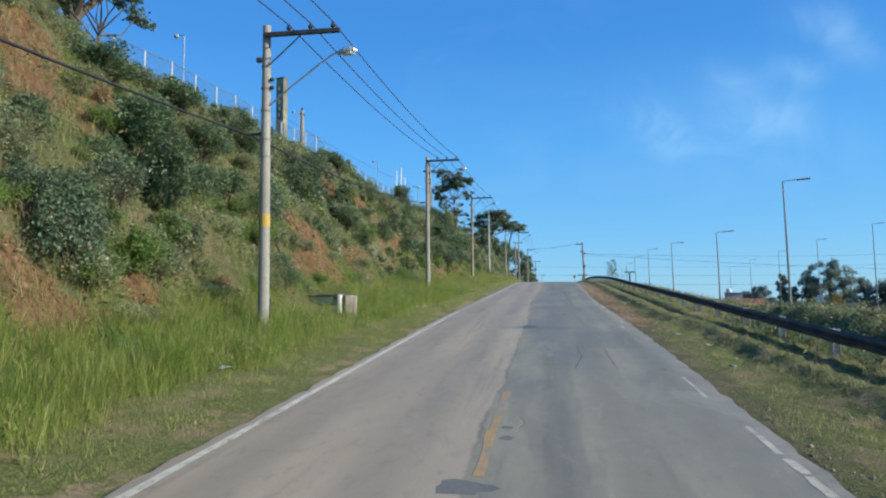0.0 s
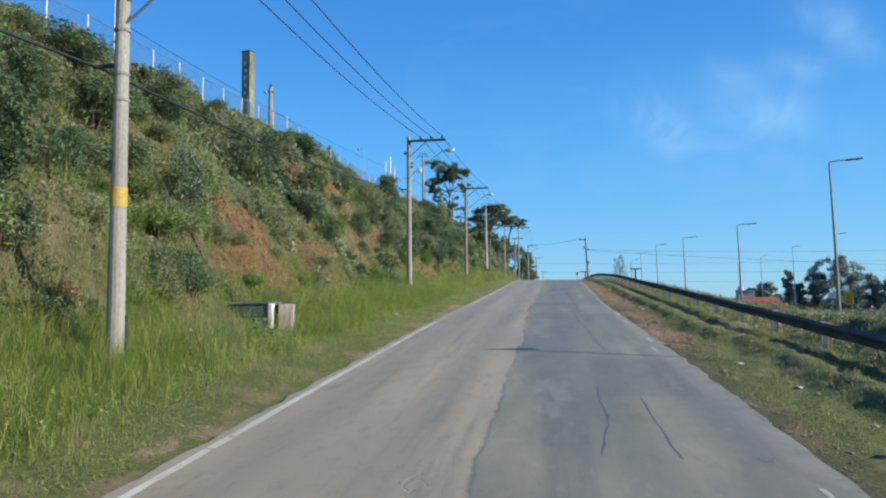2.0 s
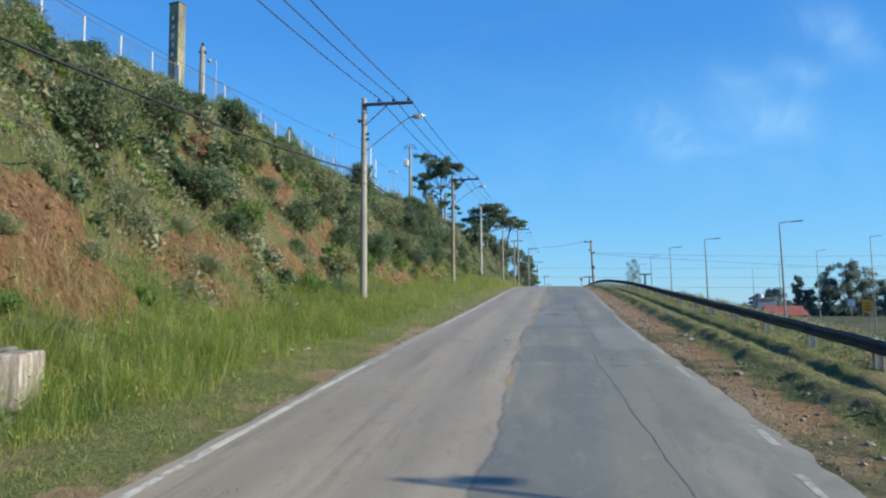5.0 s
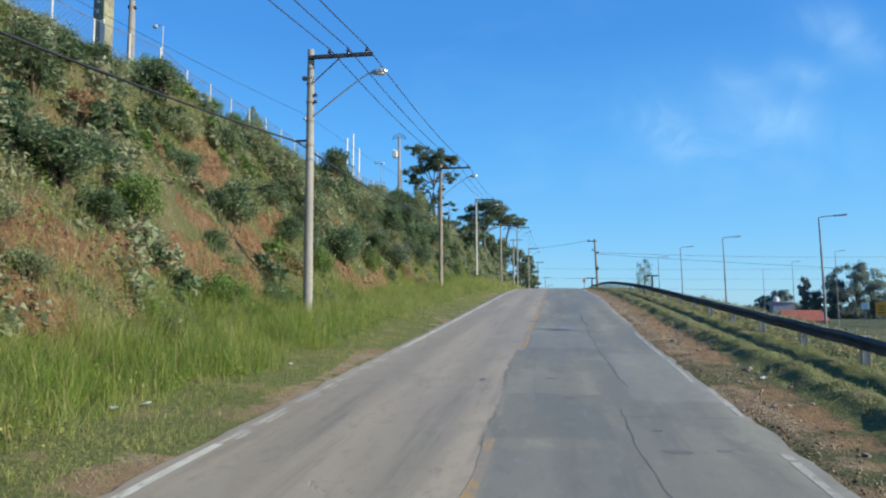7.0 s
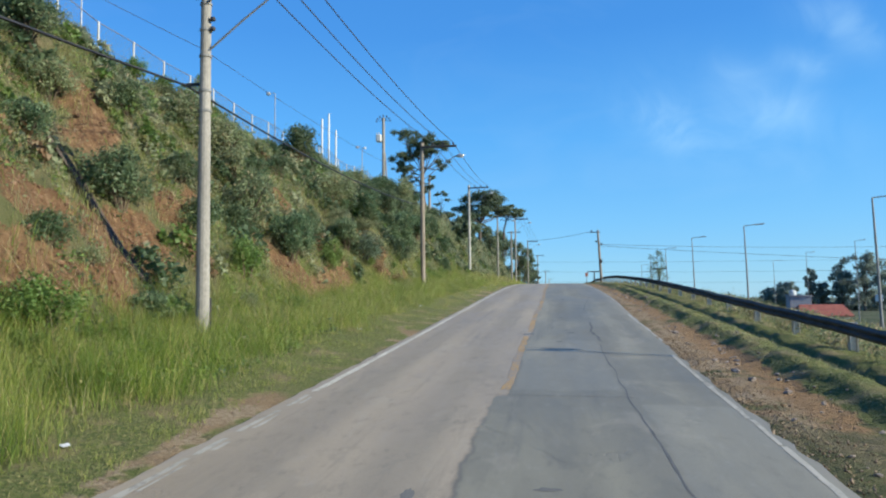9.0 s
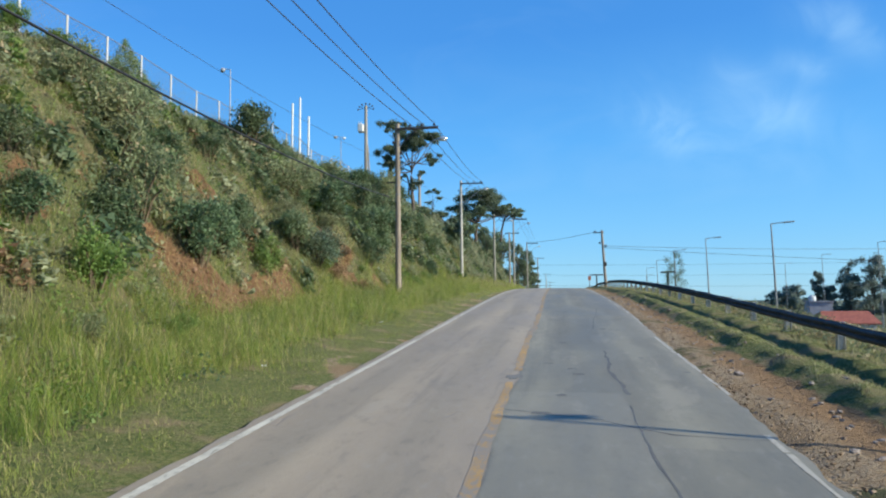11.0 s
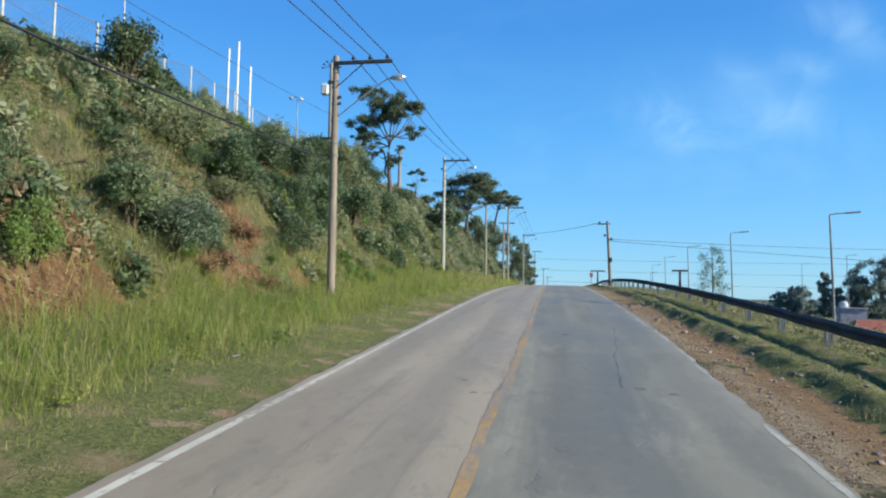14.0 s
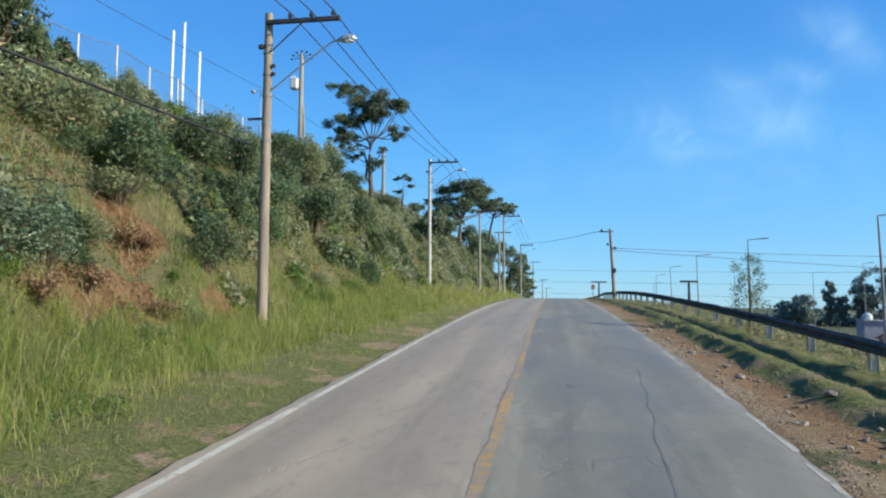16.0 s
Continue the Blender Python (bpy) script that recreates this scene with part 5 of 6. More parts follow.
def plant(key, x, y, scale, turn, lift=-0.08, upright=0.0):
    kinds = SHRUBS[key]
    k = COUNT.get(key, 0)
    COUNT[key] = k + 1
    name, leaf, stem, label = kinds[k % len(kinds)]
    ob = new(name)
    ob.matrix_basis = pose(x, y, float(ground_z(x, y)) + lift, 0, 0, turn) @ Matrix.Diagonal((scale, scale, upright or scale * (0.88 + 0.24 * ((k * 7) % 5) / 4), 1))
    tagged(ob, label, "shrub" if name != "young_tree" else "tree", "shrubs on the slope")
    part("foliage", leaf, None, ob)
    part("stem", stem, None, ob)
    return ob


# the large shrubs, each at its place: kind, x, y, width, height
SHRUB_SIZE = {"dark": (1.95, 1.75), "olive": (1.85, 1.3), "fresh": (1.65, 1.2), "low": (1.55, 0.6), "silver": (2.25, 2.0), "rust": (1.3, 0.75), "tall": (2.0, 3.3)}
for key, x, y, wide, high in (("silver", -11.3, 13.2, 1.5, 1.6), ("silver", -10.3, 13.3, 2.1, 2.4), ("fresh", -10.3, 15.6, 1.7, 1.3), ("silver", -11.3, 16.2, 1.9, 2.2), ("dark", -11.8, 19.9, 2.7, 2.5), ("dark", -13.4, 20.1, 2.8, 2.2),
                              ("dark", -15.6, 21.5, 3.0, 2.0), ("fresh", -11.0, 24.4, 1.4, 1.4), ("dark", -12.6, 25.0, 2.2, 1.8), ("dark", -14.3, 25.9, 2.8, 2.1), ("dark", -13.0, 26.4, 1.5, 1.2), ("silver", -11.8, 27.3, 1.8, 2.8),
                              ("olive", -11.0, 27.7, 1.4, 1.0), ("dark", -16.5, 27.9, 3.2, 1.8), ("dark", -14.8, 28.8, 1.8, 1.9), ("fresh", -12.0, 28.8, 1.0, 2.1), ("tall", -14.5, 30.2, 2.1, 2.9), ("olive", -11.4, 33.6, 1.8, 1.8),
                              ("olive", -16.7, 34.4, 2.6, 2.0), ("dark", -13.5, 35.0, 2.7, 2.8), ("olive", -10.2, 35.8, 1.2, 0.8), ("dark", -14.6, 36.6, 1.9, 2.4), ("dark", -12.1, 39.0, 2.5, 1.9), ("dark", -11.3, 39.4, 1.7, 1.2),
                              ("fresh", -11.4, 41.2, 1.7, 1.8), ("dark", -15.0, 41.4, 2.6, 2.6), ("fresh", -9.5, 42.3, 1.7, 1.3), ("dark", -10.6, 43.9, 1.4, 1.0), ("dark", -12.8, 45.7, 1.4, 1.5), ("dark", -9.3, 45.8, 1.4, 1.0),
                              ("dark", -11.9, 48.2, 2.2, 2.1), ("dark", -16.0, 49.2, 2.5, 2.2), ("dark", -16.8, 50.4, 1.8, 1.6), ("dark", -10.8, 50.5, 1.7, 1.5), ("fresh", -9.7, 51.1, 1.6, 1.7), ("dark", -12.0, 51.3, 1.3, 1.3), ("dark", -11.2, 53.6, 1.9, 1.8),
                              ("olive", -11.8, 55.8, 2.4, 2.6), ("dark", -10.5, 57.0, 2.0, 2.5), ("dark", -12.5, 57.6, 2.2, 1.7), ("olive", -14.2, 58.3, 3.0, 2.2), ("dark", -10.7, 58.7, 2.1, 2.3), ("dark", -11.0, 60.5, 1.1, 2.0),
                              ("fresh", -10.0, 60.6, 1.4, 1.7), ("dark", -14.1, 63.8, 1.5, 1.5), ("silver", -10.0, 65.5, 2.6, 2.0), ("silver", -10.4, 67.5, 1.5, 2.1), ("dark", -16.4, 72.2, 3.2, 3.6), ("olive", -11.7, 71.7, 1.8, 1.3),
                              ("dark", -9.9, 73.2, 1.9, 1.9), ("dark", -15.9, 73.4, 1.4, 2.4), ("olive", -17.3, 80.3, 1.4, 1.4), ("dark", -12.8, 81.2, 2.1, 2.7), ("dark", -11.7, 86.8, 3.2, 3.0), ("dark", -13.0, 85.2, 2.4, 2.6), ("dark", -9.8, 90.3, 2.4, 1.8),
                              ("dark", -18.4, 90.4, 2.3, 1.6), ("olive", -12.5, 91.8, 3.4, 3.2), ("dark", -16.8, 94.5, 3.2, 2.8), ("olive", -12.7, 101.3, 3.4, 3.2), ("tall", -14.2, 92.6, 2.8, 4.6), ("tall", -13.8, 96.0, 2.6, 4.2), ("tall", -15.0, 98.4, 2.8, 4.6),
                              ("dark", -12.0, 78.4, 2.3, 2.0), ("dark", -10.9, 95.0, 2.2, 1.9), ("dark", -15.2, 115.0, 3.0, 2.6), ("olive", -10.6, 28.6, 1.0, 0.7), ("low", -10.2, 30.8, 0.9, 0.5), ("olive", -11.9, 31.2, 1.3, 1.1), ("low", -9.7, 32.0, 1.0, 0.6), ("olive", -10.0, 34.2, 1.1, 0.8), ("olive", -11.2, 36.2, 1.1, 0.9), ("low", -10.4, 45.0, 0.9, 0.5), ("rust", -9.8, 66.6, 1.3, 0.8), ("rust", -14.4, 42.6, 1.6, 0.9), ("rust", -10.9, 71.2, 1.7, 0.8),
                              ("rust", -10.2, 68.6, 1.5, 0.8), ("rust", -9.5, 70.2, 1.2, 0.7), ("dark", -12.9, 41.7, 1.5, 1.3),
                              ("olive", -14.8, 48.9, 1.8, 1.6),
                              ("dark", -13.8, 51.2, 1.7, 1.4),
                              ("olive", -13.3, 57.4, 2.1, 1.9),
                              ("olive", -15.7, 58.4, 2.4, 2.1),
                              ("dark", -13.7, 58.4, 1.1, 1.1),
                              ("olive", -14.8, 59.4, 2.0, 1.5),
                              ("dark", -13.3, 59.5, 1.7, 1.2),
                              ("olive", -15.4, 64.3, 1.7, 1.2),
                              ("dark", -10.7, 64.7, 2.0, 2.0),
                              ("olive", -11.4, 65.7, 1.6, 1.4),
                              ("olive", -10.9, 69.6, 1.2, 0.9),
                              ("olive", -13.8, 71.6, 2.8, 2.0),
                              ("dark", -13.0, 71.6, 1.5, 1.1),
                              ("olive", -13.7, 72.0, 3.2, 2.8),
                              ("dark", -12.0, 72.6, 2.8, 2.8),
                              ("dark", -12.4, 74.0, 1.7, 1.4),
                              ("dark", -11.6, 79.0, 1.7, 1.9),
                              ("dark", -13.5, 79.4, 3.1, 2.8),
                              ("dark", -11.1, 79.8, 1.9, 1.9),
                              ("dark", -11.3, 80.7, 2.6, 2.8),
                              ("olive", -16.9, 87.1, 2.8, 2.3),
                              ("dark", -16.6, 92.8, 3.0, 2.8),
                              ("dark", -15.6, 95.3, 3.2, 2.8),
                              ("dark", -12.1, 96.4, 3.2, 2.8),
                              ("olive", -12.0, 104.9, 3.2, 2.8),
                              ("dark", -17.1, 110.2, 3.2, 2.8),
                              ("dark", -17.6, 16.4, 2.4, 2.0), ("olive", -18.4, 14.5, 2.4, 1.8), ("dark", -12.6, 17.6, 2.0, 1.7), ("dark", -14.6, 23.4, 2.2, 1.9), ("olive", -11.0, 21.6, 1.5, 1.2)):
    w0, h0 = SHRUB_SIZE[key]
    plant(key, x, y, wide / w0, (x * 977 + y * 131) % 360, -0.08, high / h0)
# bushes along the brow, up to the fence
rng = np.random.RandomState(41)
for k in range(62):
    y = 24 + 88 * (k + rng.uniform(-.4, .4)) / 62
    x, wide = rng.uniform(-18.9, -16.4), rng.uniform(1.3, 2.4)
    key = ("olive", "dark", "olive", "fresh")[rng.randint(4)]
    high = rng.uniform(0.8, 1.5) * (0.7 if 62 < y < 68 else 1.0)
    if bareness(x, y) < 0.5:
        plant(key, x, y, wide / SHRUB_SIZE[key][0], rng.uniform(0, 360), -0.08, high / SHRUB_SIZE[key][1])
# weeds where the slope runs out into the grass
rng = np.random.RandomState(31)
for k in range(46):
    x, y = rng.uniform(-9.9, -8.7), 9 + 80 * rng.rand()
    if bareness(x, y) < 0.5:
        plant(("fresh", "low", "olive")[k % 3], x, y, rng.uniform(0.35, 0.75), rng.uniform(0, 360))

# scrub that covers the rest of the slope
rng = np.random.RandomState(12)
sx, sy = rng.uniform(-19.2, -9.6, 2600), 5 + 165 * rng.rand(2600) ** 1.25
cover = 0.36 + 0.45 * waves(sx, sy, 6.0, 77) + 0.2 * smooth(-13, -16, sx) + 0.3 * smooth(78, 95, sy)
ok = (bareness(sx, sy) < 0.45) & (rng.rand(2600) < cover)
far_scrub = []
for x, y in sorted(zip(sx[ok], sy[ok]), key=lambda q: q[1]):
    u = rng.rand()
    # past y 95 paler kinds prevail, lightening the slope as haze would
    if y > 95:
        key, sc = ("dark", rng.uniform(.9, 1.7)) if u < 0.25 else ("olive", rng.uniform(1.0, 1.9)) if u < 0.75 else ("tall", rng.uniform(.5, 1.0)) if u < 0.85 else ("fresh", rng.uniform(1., 1.6))
    elif x < -16.5:
        key, sc = ("olive", rng.uniform(.4, .65)) if u < 0.4 else ("low", rng.uniform(.7, 1.2)) if u < 0.9 else ("dark", rng.uniform(.3, .45))
    else:
        key, sc = ("dark", rng.uniform(.45, .95)) if u < 0.30 else ("olive", rng.uniform(.6, 1.1)) if u < 0.55 else ("low", rng.uniform(.7, 1.4)) if u < 0.76 else ("fresh", rng.uniform(.5, 1.0)) if u < 0.93 else ("rust", rng.uniform(.6, 1.1))
    if x < -17.6 and y < 95:
        key, sc = "low", 0.6 * sc
    sc *= 0.62 if 99 < y < 122 else 1.0
    if sum(COUNT.values()) < 470:
        plant(key, float(x), float(y), sc, rng.uniform(0, 360))
    else:
        far_scrub.append((x, y, sc * (1.6 if key == "tall" else 1.0), key))


def ground_cover(name, label, seed, spots, per, size, wide, tall, material):
    """Leaves in many small clumps on the slope, joined."""
    r = np.random.RandomState(seed)
    s = np.array([(q[0], q[1], q[2]) for q in spots])
    lumps = np.repeat(s, 5, 0)
    n5 = len(lumps)
    cx = lumps[:, 0] + r.normal(size=n5) * 0.36 * wide * lumps[:, 2]
    cy = lumps[:, 1] + r.normal(size=n5) * 0.36 * wide * lumps[:, 2]
    ch = r.uniform(0.15, 0.85, n5) * tall * lumps[:, 2]
    cr = r.uniform(0.22, 0.42, n5) * wide * lumps[:, 2]
    k = np.repeat(np.arange(n5), per)
    d = r.normal(size=(len(k), 3))
    d /= np.linalg.norm(d, axis=1)[:, None]
    off = d * (cr[k] * r.uniform(0.1, 1.0, len(k)) ** 0.5 * (1 + 0.2 * r.normal(size=len(k))))[:, None]
    px, py = cx[k] + off[:, 0], cy[k] + off[:, 1]
    pz = ground_z(px, py) + np.maximum(ch[k] + off[:, 2] * 0.8, 0.02)
    me = soup(name, leaflets(r, np.stack([px, py, pz], 1), size * r.uniform(0.8, 1.2, len(k)), 0.55, 0.1), LEAFLET, material)
    return tagged(new(name, me), label, "scrub", kind="stuff")


# olive, low and tall clumps take the leaves paled for haze
for key, per, size, wide, tall, material, seed in (("dark", 52, .24, 1.0, 1.5, L_SHRUB, 1), ("olive", 46, .23, 1.0, 1.1, L_HAZESCRUB, 2), ("fresh", 40, .23, .9, 1.0, L_FRESH, 3), ("low", 24, .2, .9, .5, L_HAZESCRUB, 4), ("tall", 80, .25, 1.0, 2.0, L_HAZESCRUB, 5), ("rust", 24, .2, .7, .6, L_RUST, 6)):
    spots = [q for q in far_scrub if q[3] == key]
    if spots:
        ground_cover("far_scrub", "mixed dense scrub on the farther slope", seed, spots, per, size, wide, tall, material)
r = np.random.RandomState(91)
mx, my = r.uniform(-18.8, -9.3, 5200), 5 + 110 * r.rand(5200) ** 1.1
keep = r.rand(5200) < np.clip(0.75 + 0.5 * waves(mx, my, 3.5, 93) - 0.95 * bareness(mx, my), 0.06, 1)
mats = [(L_OLIVE, 0.46), (L_SHRUB, 0.66), (L_FRESH, 0.93), (L_RUST, 1.01)]
draw, low = r.rand(5200), 0.0
for k, (material, high) in enumerate(mats):
    pick = keep & (draw >= low) & (draw < high)
    low = high
    ground_cover("ground_cover", "low weeds and creepers over the earth slope", 95 + k, [(x, y, s) for x, y, s in zip(mx[pick], my[pick], r.uniform(0.6, 1.5, pick.sum()))], 12, 0.105, 0.75, 0.36, material)

wx, wy = 6.95 + 8.0 * r.rand(2900) ** 1.4, 6 + 110 * r.rand(2900) ** 1.2
for k, (material, lo, hi) in enumerate(((L_OLIVE, 0, 1200), (L_DRY, 1200, 2500), (L_SHRUB, 2500, 2900))):
    ground_cover("bank_weeds", "rough low weeds on the bank behind the rail", 111 + k, list(zip(wx[lo:hi], wy[lo:hi], r.uniform(0.35, 1.35, hi - lo))), 7, 0.10, 0.75, 0.2, material)
bx, by = r.uniform(7.0, 8.9, 80), r.uniform(10, 29, 80)
ground_cover("bank_brush", "dark tangled brush on the mound behind the rail", 121, list(zip(bx, by, r.uniform(0.5, 1.0, 80))), 60, 0.08, 1.0, 0.38, L_SHRUB)

vx, vy = r.uniform(-9.6, -6.2, 900), 4 + 88 * r.rand(900) ** 1.15
for k, (material, lo, hi) in enumerate(((L_FRESH, 0, 240), (L_GRASS, 240, 560), (L_SHRUB, 560, 640))):
    ground_cover("verge_weeds", "broad-leaved weeds tangled in the verge grass", 131 + k, list(zip(vx[lo:hi], vy[lo:hi], r.uniform(0.4, 1.2, hi - lo))), 12, 0.058, 0.7, 0.5, material)
# broken clods of earth where the slope lies bare
ex, ey = r.uniform(-15.5, -9.2, 26000), r.uniform(10, 76, 26000)
pick = bareness(ex, ey) > r.uniform(0.45, 1.0, 26000)
ex, ey = ex[pick][:3400], ey[pick][:3400]
es = r.uniform(0.012, 0.05, len(ex)) * (1 + 1.2 * (r.rand(len(ex)) > 0.95))
knob = np.array([(1, 0, 0), (-1, 0, 0), (0, 1, 0), (0, -1, 0), (0, 0, 1), (0, 0, -1)], float)
ec = np.stack([ex, ey, ground_z(ex, ey) + 0.2 * es], 1)[:, None, :] + knob[None] * es[:, None, None] * r.uniform(0.45, 1.25, (len(ex), 6, 1)) + r.normal(size=(len(ex), 6, 3)) * 0.2 * es[:, None, None]
M_CLOD = plain("broken_red_earth", (0.13, 0.068, 0.038), (0.29, 0.175, 0.105), 1.3, 0.95, 0, 18, 0.6)
tagged(new("earth_clods", soup("earth_clods", ec, [(0, 2, 4), (2, 1, 4), (1, 3, 4), (3, 0, 4), (2, 0, 5), (1, 2, 5), (3, 1, 5), (0, 3, 5)], M_CLOD)), "broken clods of red earth on the bare slope", "earth", kind="stuff")

# cypress on the hill top
cz = float(ground_z(-20.6, 67.7)) - 0.1
cyp = thing("cypress", -20.6, 67.7, cz, "small pointed yellowish green cypress behind the fence", "tree")
cone = []
for k in range(15):
    for m in range(max(1, 9 - k // 2)):
        a, d = 2.4 * m + 0.7 * k, 0.86 * (1 - k / 14.6)
        cone.append((1.55 * d * math.cos(a), 1.55 * d * math.sin(a), 0.3 + 0.195 * k, 0.34 - 0.014 * k, 1.1))
part("crown", crown(5, 24000, cone, 0.085, L_CYPRESS, 0.4, -0.6, True), L_CYPRESS, cyp)
part("trunk", Shape().tube([(0, 0, -0.2), (0, 0, 2.4)], [0.07, 0.02], 6), M_BARK, cyp)


def tree(x, y, top, label, seed, trunk_h, spread, clumps, leaf_n, flat=0.45, z=None, leaf=0.22, lean=0.0, thick=0.22, material=None, fill=0):
    """A forked trunk, limbs, and a crown of separate uneven clumps."""
    r = random.Random(seed)
    z = float(ground_z(x, y)) - 0.2 if z is None else z
    t = top - z
    ob = thing("tree", x, y, z, label, "tree")
    trunk, lumps = Shape(), []
    top_pt = Vector((lean, 0.1, t * 0.86))
    spine = [Vector((0, 0, -0.3)), Vector((lean * 0.1, 0.05, trunk_h * 0.5)), Vector((lean * 0.4, -0.05, trunk_h)), Vector((lean * 0.7, 0.1, (trunk_h + t * 0.86) / 2)), top_pt]
    trunk.tube(spine, [thick, thick * 0.8, thick * 0.62, thick * 0.35, thick * 0.1], 9)
    for k in range(clumps):
        a = 2 * math.pi * k / clumps * 2.4 + r.uniform(-0.5, 0.5)
        up = r.uniform(0.0, 1.0)
        h = trunk_h + (t - trunk_h) * (0.22 + 0.70 * up)
        d = spread * (0.35 + 0.65 * math.sqrt(r.random())) * (1.0 - 0.45 * max(0.0, up - 0.5) * 2)
        end = Vector((lean + d * math.cos(a), d * math.sin(a), h))
        root = spine[2].lerp(top_pt, r.uniform(0.0, 0.5) * up)
        mid = root.lerp(end, 0.55) + Vector((r.uniform(-.25, .25), r.uniform(-.25, .25), r.uniform(-.45, .05)))
        part("limb", Shape().tube([root, mid, end], [thick * 0.36, thick * 0.22, thick * 0.07], 6, False), M_BARK, ob)
        size = r.uniform(0.20, 0.36) * spread
        lumps.append((end.x, end.y, h + size * flat * 0.5, size, flat * r.uniform(0.8, 1.2)))
        for _ in range(3):
            lumps.append((end.x + r.uniform(-.38, .38) * spread, end.y + r.uniform(-.38, .38) * spread, h + r.uniform(-.12, .16) * spread, r.uniform(0.12, 0.22) * spread, flat))
    for k in range(fill):
        a, d = r.uniform(0, 6.28), spread * r.uniform(0.0, 0.8)
        lumps.append((lean + d * math.cos(a), d * math.sin(a), t * r.uniform(0.15, 0.75), spread * r.uniform(0.3, 0.45), 1.0))
    part("trunk", trunk, M_BARK, ob)
    part("crown", crown(seed, int(1.4 * leaf_n), lumps, leaf * 1.05, material or L_TREE, 0.6, 0.1, True), material or L_TREE, ob)
    return ob


forked = thing("tree", -15.8, 112.0, 14.9, "tall forked tree with layered dark clumps of leaves on the hill", "tree")
fork = Vector((-0.1, 0, 2.9))
part("trunk", Shape().tube([(0.1, 0, -3.5), (0.05, 0, 0.2), (-0.1, 0.05, 1.6), fork], [0.24, 0.2, 0.17, 0.14], 9), M_BARK, forked)
part("trunk", Shape().tube([(0.1, 0.1, 0.1), (-0.45, 0.1, 0.9), (-0.35, 0.1, 1.9), (-0.6, 0.1, 3.0)], [0.12, 0.12, 0.1, 0.07], 8), M_BARK, forked)
clumps = []
r = random.Random(77)
for cx, cz2, size in ((-1.3, 8.2, 1.25), (-2.3, 8.4, .75), (0.2, 7.7, 1.1), (1.3, 7.3, .8), (2.3, 7.5, .85), (2.7, 7.1, .5), (-2.4, 5.9, 1.0), (-1.4, 6.5, .9), (-0.2, 6.5, .9), (0.9, 6.4, .8), (-3.1, 5.2, .6), (-2.3, 4.7, .8), (-2.0, 3.7, .75), (-1.6, 2.9, .55), (1.9, 5.1, .65), (2.3, 4.2, .32), (1.2, 3.1, .36), (0.7, 1.7, .7)):
    depth = r.uniform(-1.6, 1.6) * min(1.0, size + 0.2)
    end = Vector((cx, depth, cz2))
    root = fork.lerp(Vector((0.2, 0, 6.6)), r.uniform(0, 0.45)) if cz2 > 3.4 else Vector((0, 0, min(cz2 - 0.4, 2.6)))
    mid = root.lerp(end, 0.5) + Vector((r.uniform(-.15, .15), 0, r.uniform(-.5, -.1)))
    part("limb", Shape().tube([root, mid, end], [0.07, 0.05, 0.02], 6, False), M_BARK, forked)
    for _ in range(8):
        clumps.append((cx + r.gauss(0, .62) * size, depth + r.gauss(0, .6) * size, cz2 + r.gauss(0, .42) * size, size * r.uniform(.34, .7), 0.75))
part("crown", crown(5, 30000, clumps, 0.18, L_TREE, 0.55, 0.1, True), L_TREE, forked)
tree(-15.9, 125.0, 18.6, "small flat-crowned tree on the hill", 6, 2.0, 1.1, 5, 1100, 0.5, None, 0.2, 0, 0.1)
tree(-13.0, 148.0, 21.0, "wide dark umbrella-crowned tree on the hill", 8, 2.6, 4.4, 18, 12000, 0.5, 13.4, 0.28, 0.5, 0.3)
tree(-9.2, 152.0, 20.2, "dark tree leaning towards the road", 9, 3.0, 2.6, 9, 4500, 0.4, 13.8, 0.26, 1.2, 0.2)
tree(-15.0, 135.0, 17.6, "dense dark tree on the hill", 10, 1.5, 2.4, 9, 3800, 0.8, None, 0.26, 0, 0.2)
for k, (tx, ty, top, spread) in enumerate(((-12.5, 160, 16.5, 2.6), (-11.0, 172, 15.8, 2.8), (-8.6, 188, 15.6, 2.7), (-7.6, 196, 14.8, 2.4), (-13.5, 180, 17, 3.2), (-7.2, 205, 13.0, 2.2), (-14.0, 140, 15.5, 2.2), (-12.6, 124, 13.6, 1.9), (-6.4, 214, 11.0, 1.8))):
    tree(tx, ty, top, "dense dark roadside tree near the crest", 20 + k, 2.0, spread, 10, 3600, 0.9, None, 0.3, 0, 0.2, None, 9)
# old trees at the top of the bank
tree(-23.5, 29.5, 25.5, "thick-trunked old tree above the bank", 31, 3.0, 3.0, 14, 12000, 0.8, None, 0.2, 1.0, 0.62, None, 12)
tree(-24.5, 27.0, 24.0, "slim dark tree above the bank", 32, 5.0, 2.4, 8, 2400, 0.6, None, 0.2, -0.6, 0.2)
tree(-20.6, 17.0, 18.5, "bushy tree on the brow of the bank", 33, 2.2, 2.2, 9, 3600, 0.8, None, 0.18, 0, 0.18)
tree(-18.0, 24.5, 15.6, "leafy bush tree on the brow of the bank", 34, 1.2, 1.5, 8, 2600, 0.8, None, 0.17, 0, 0.12)
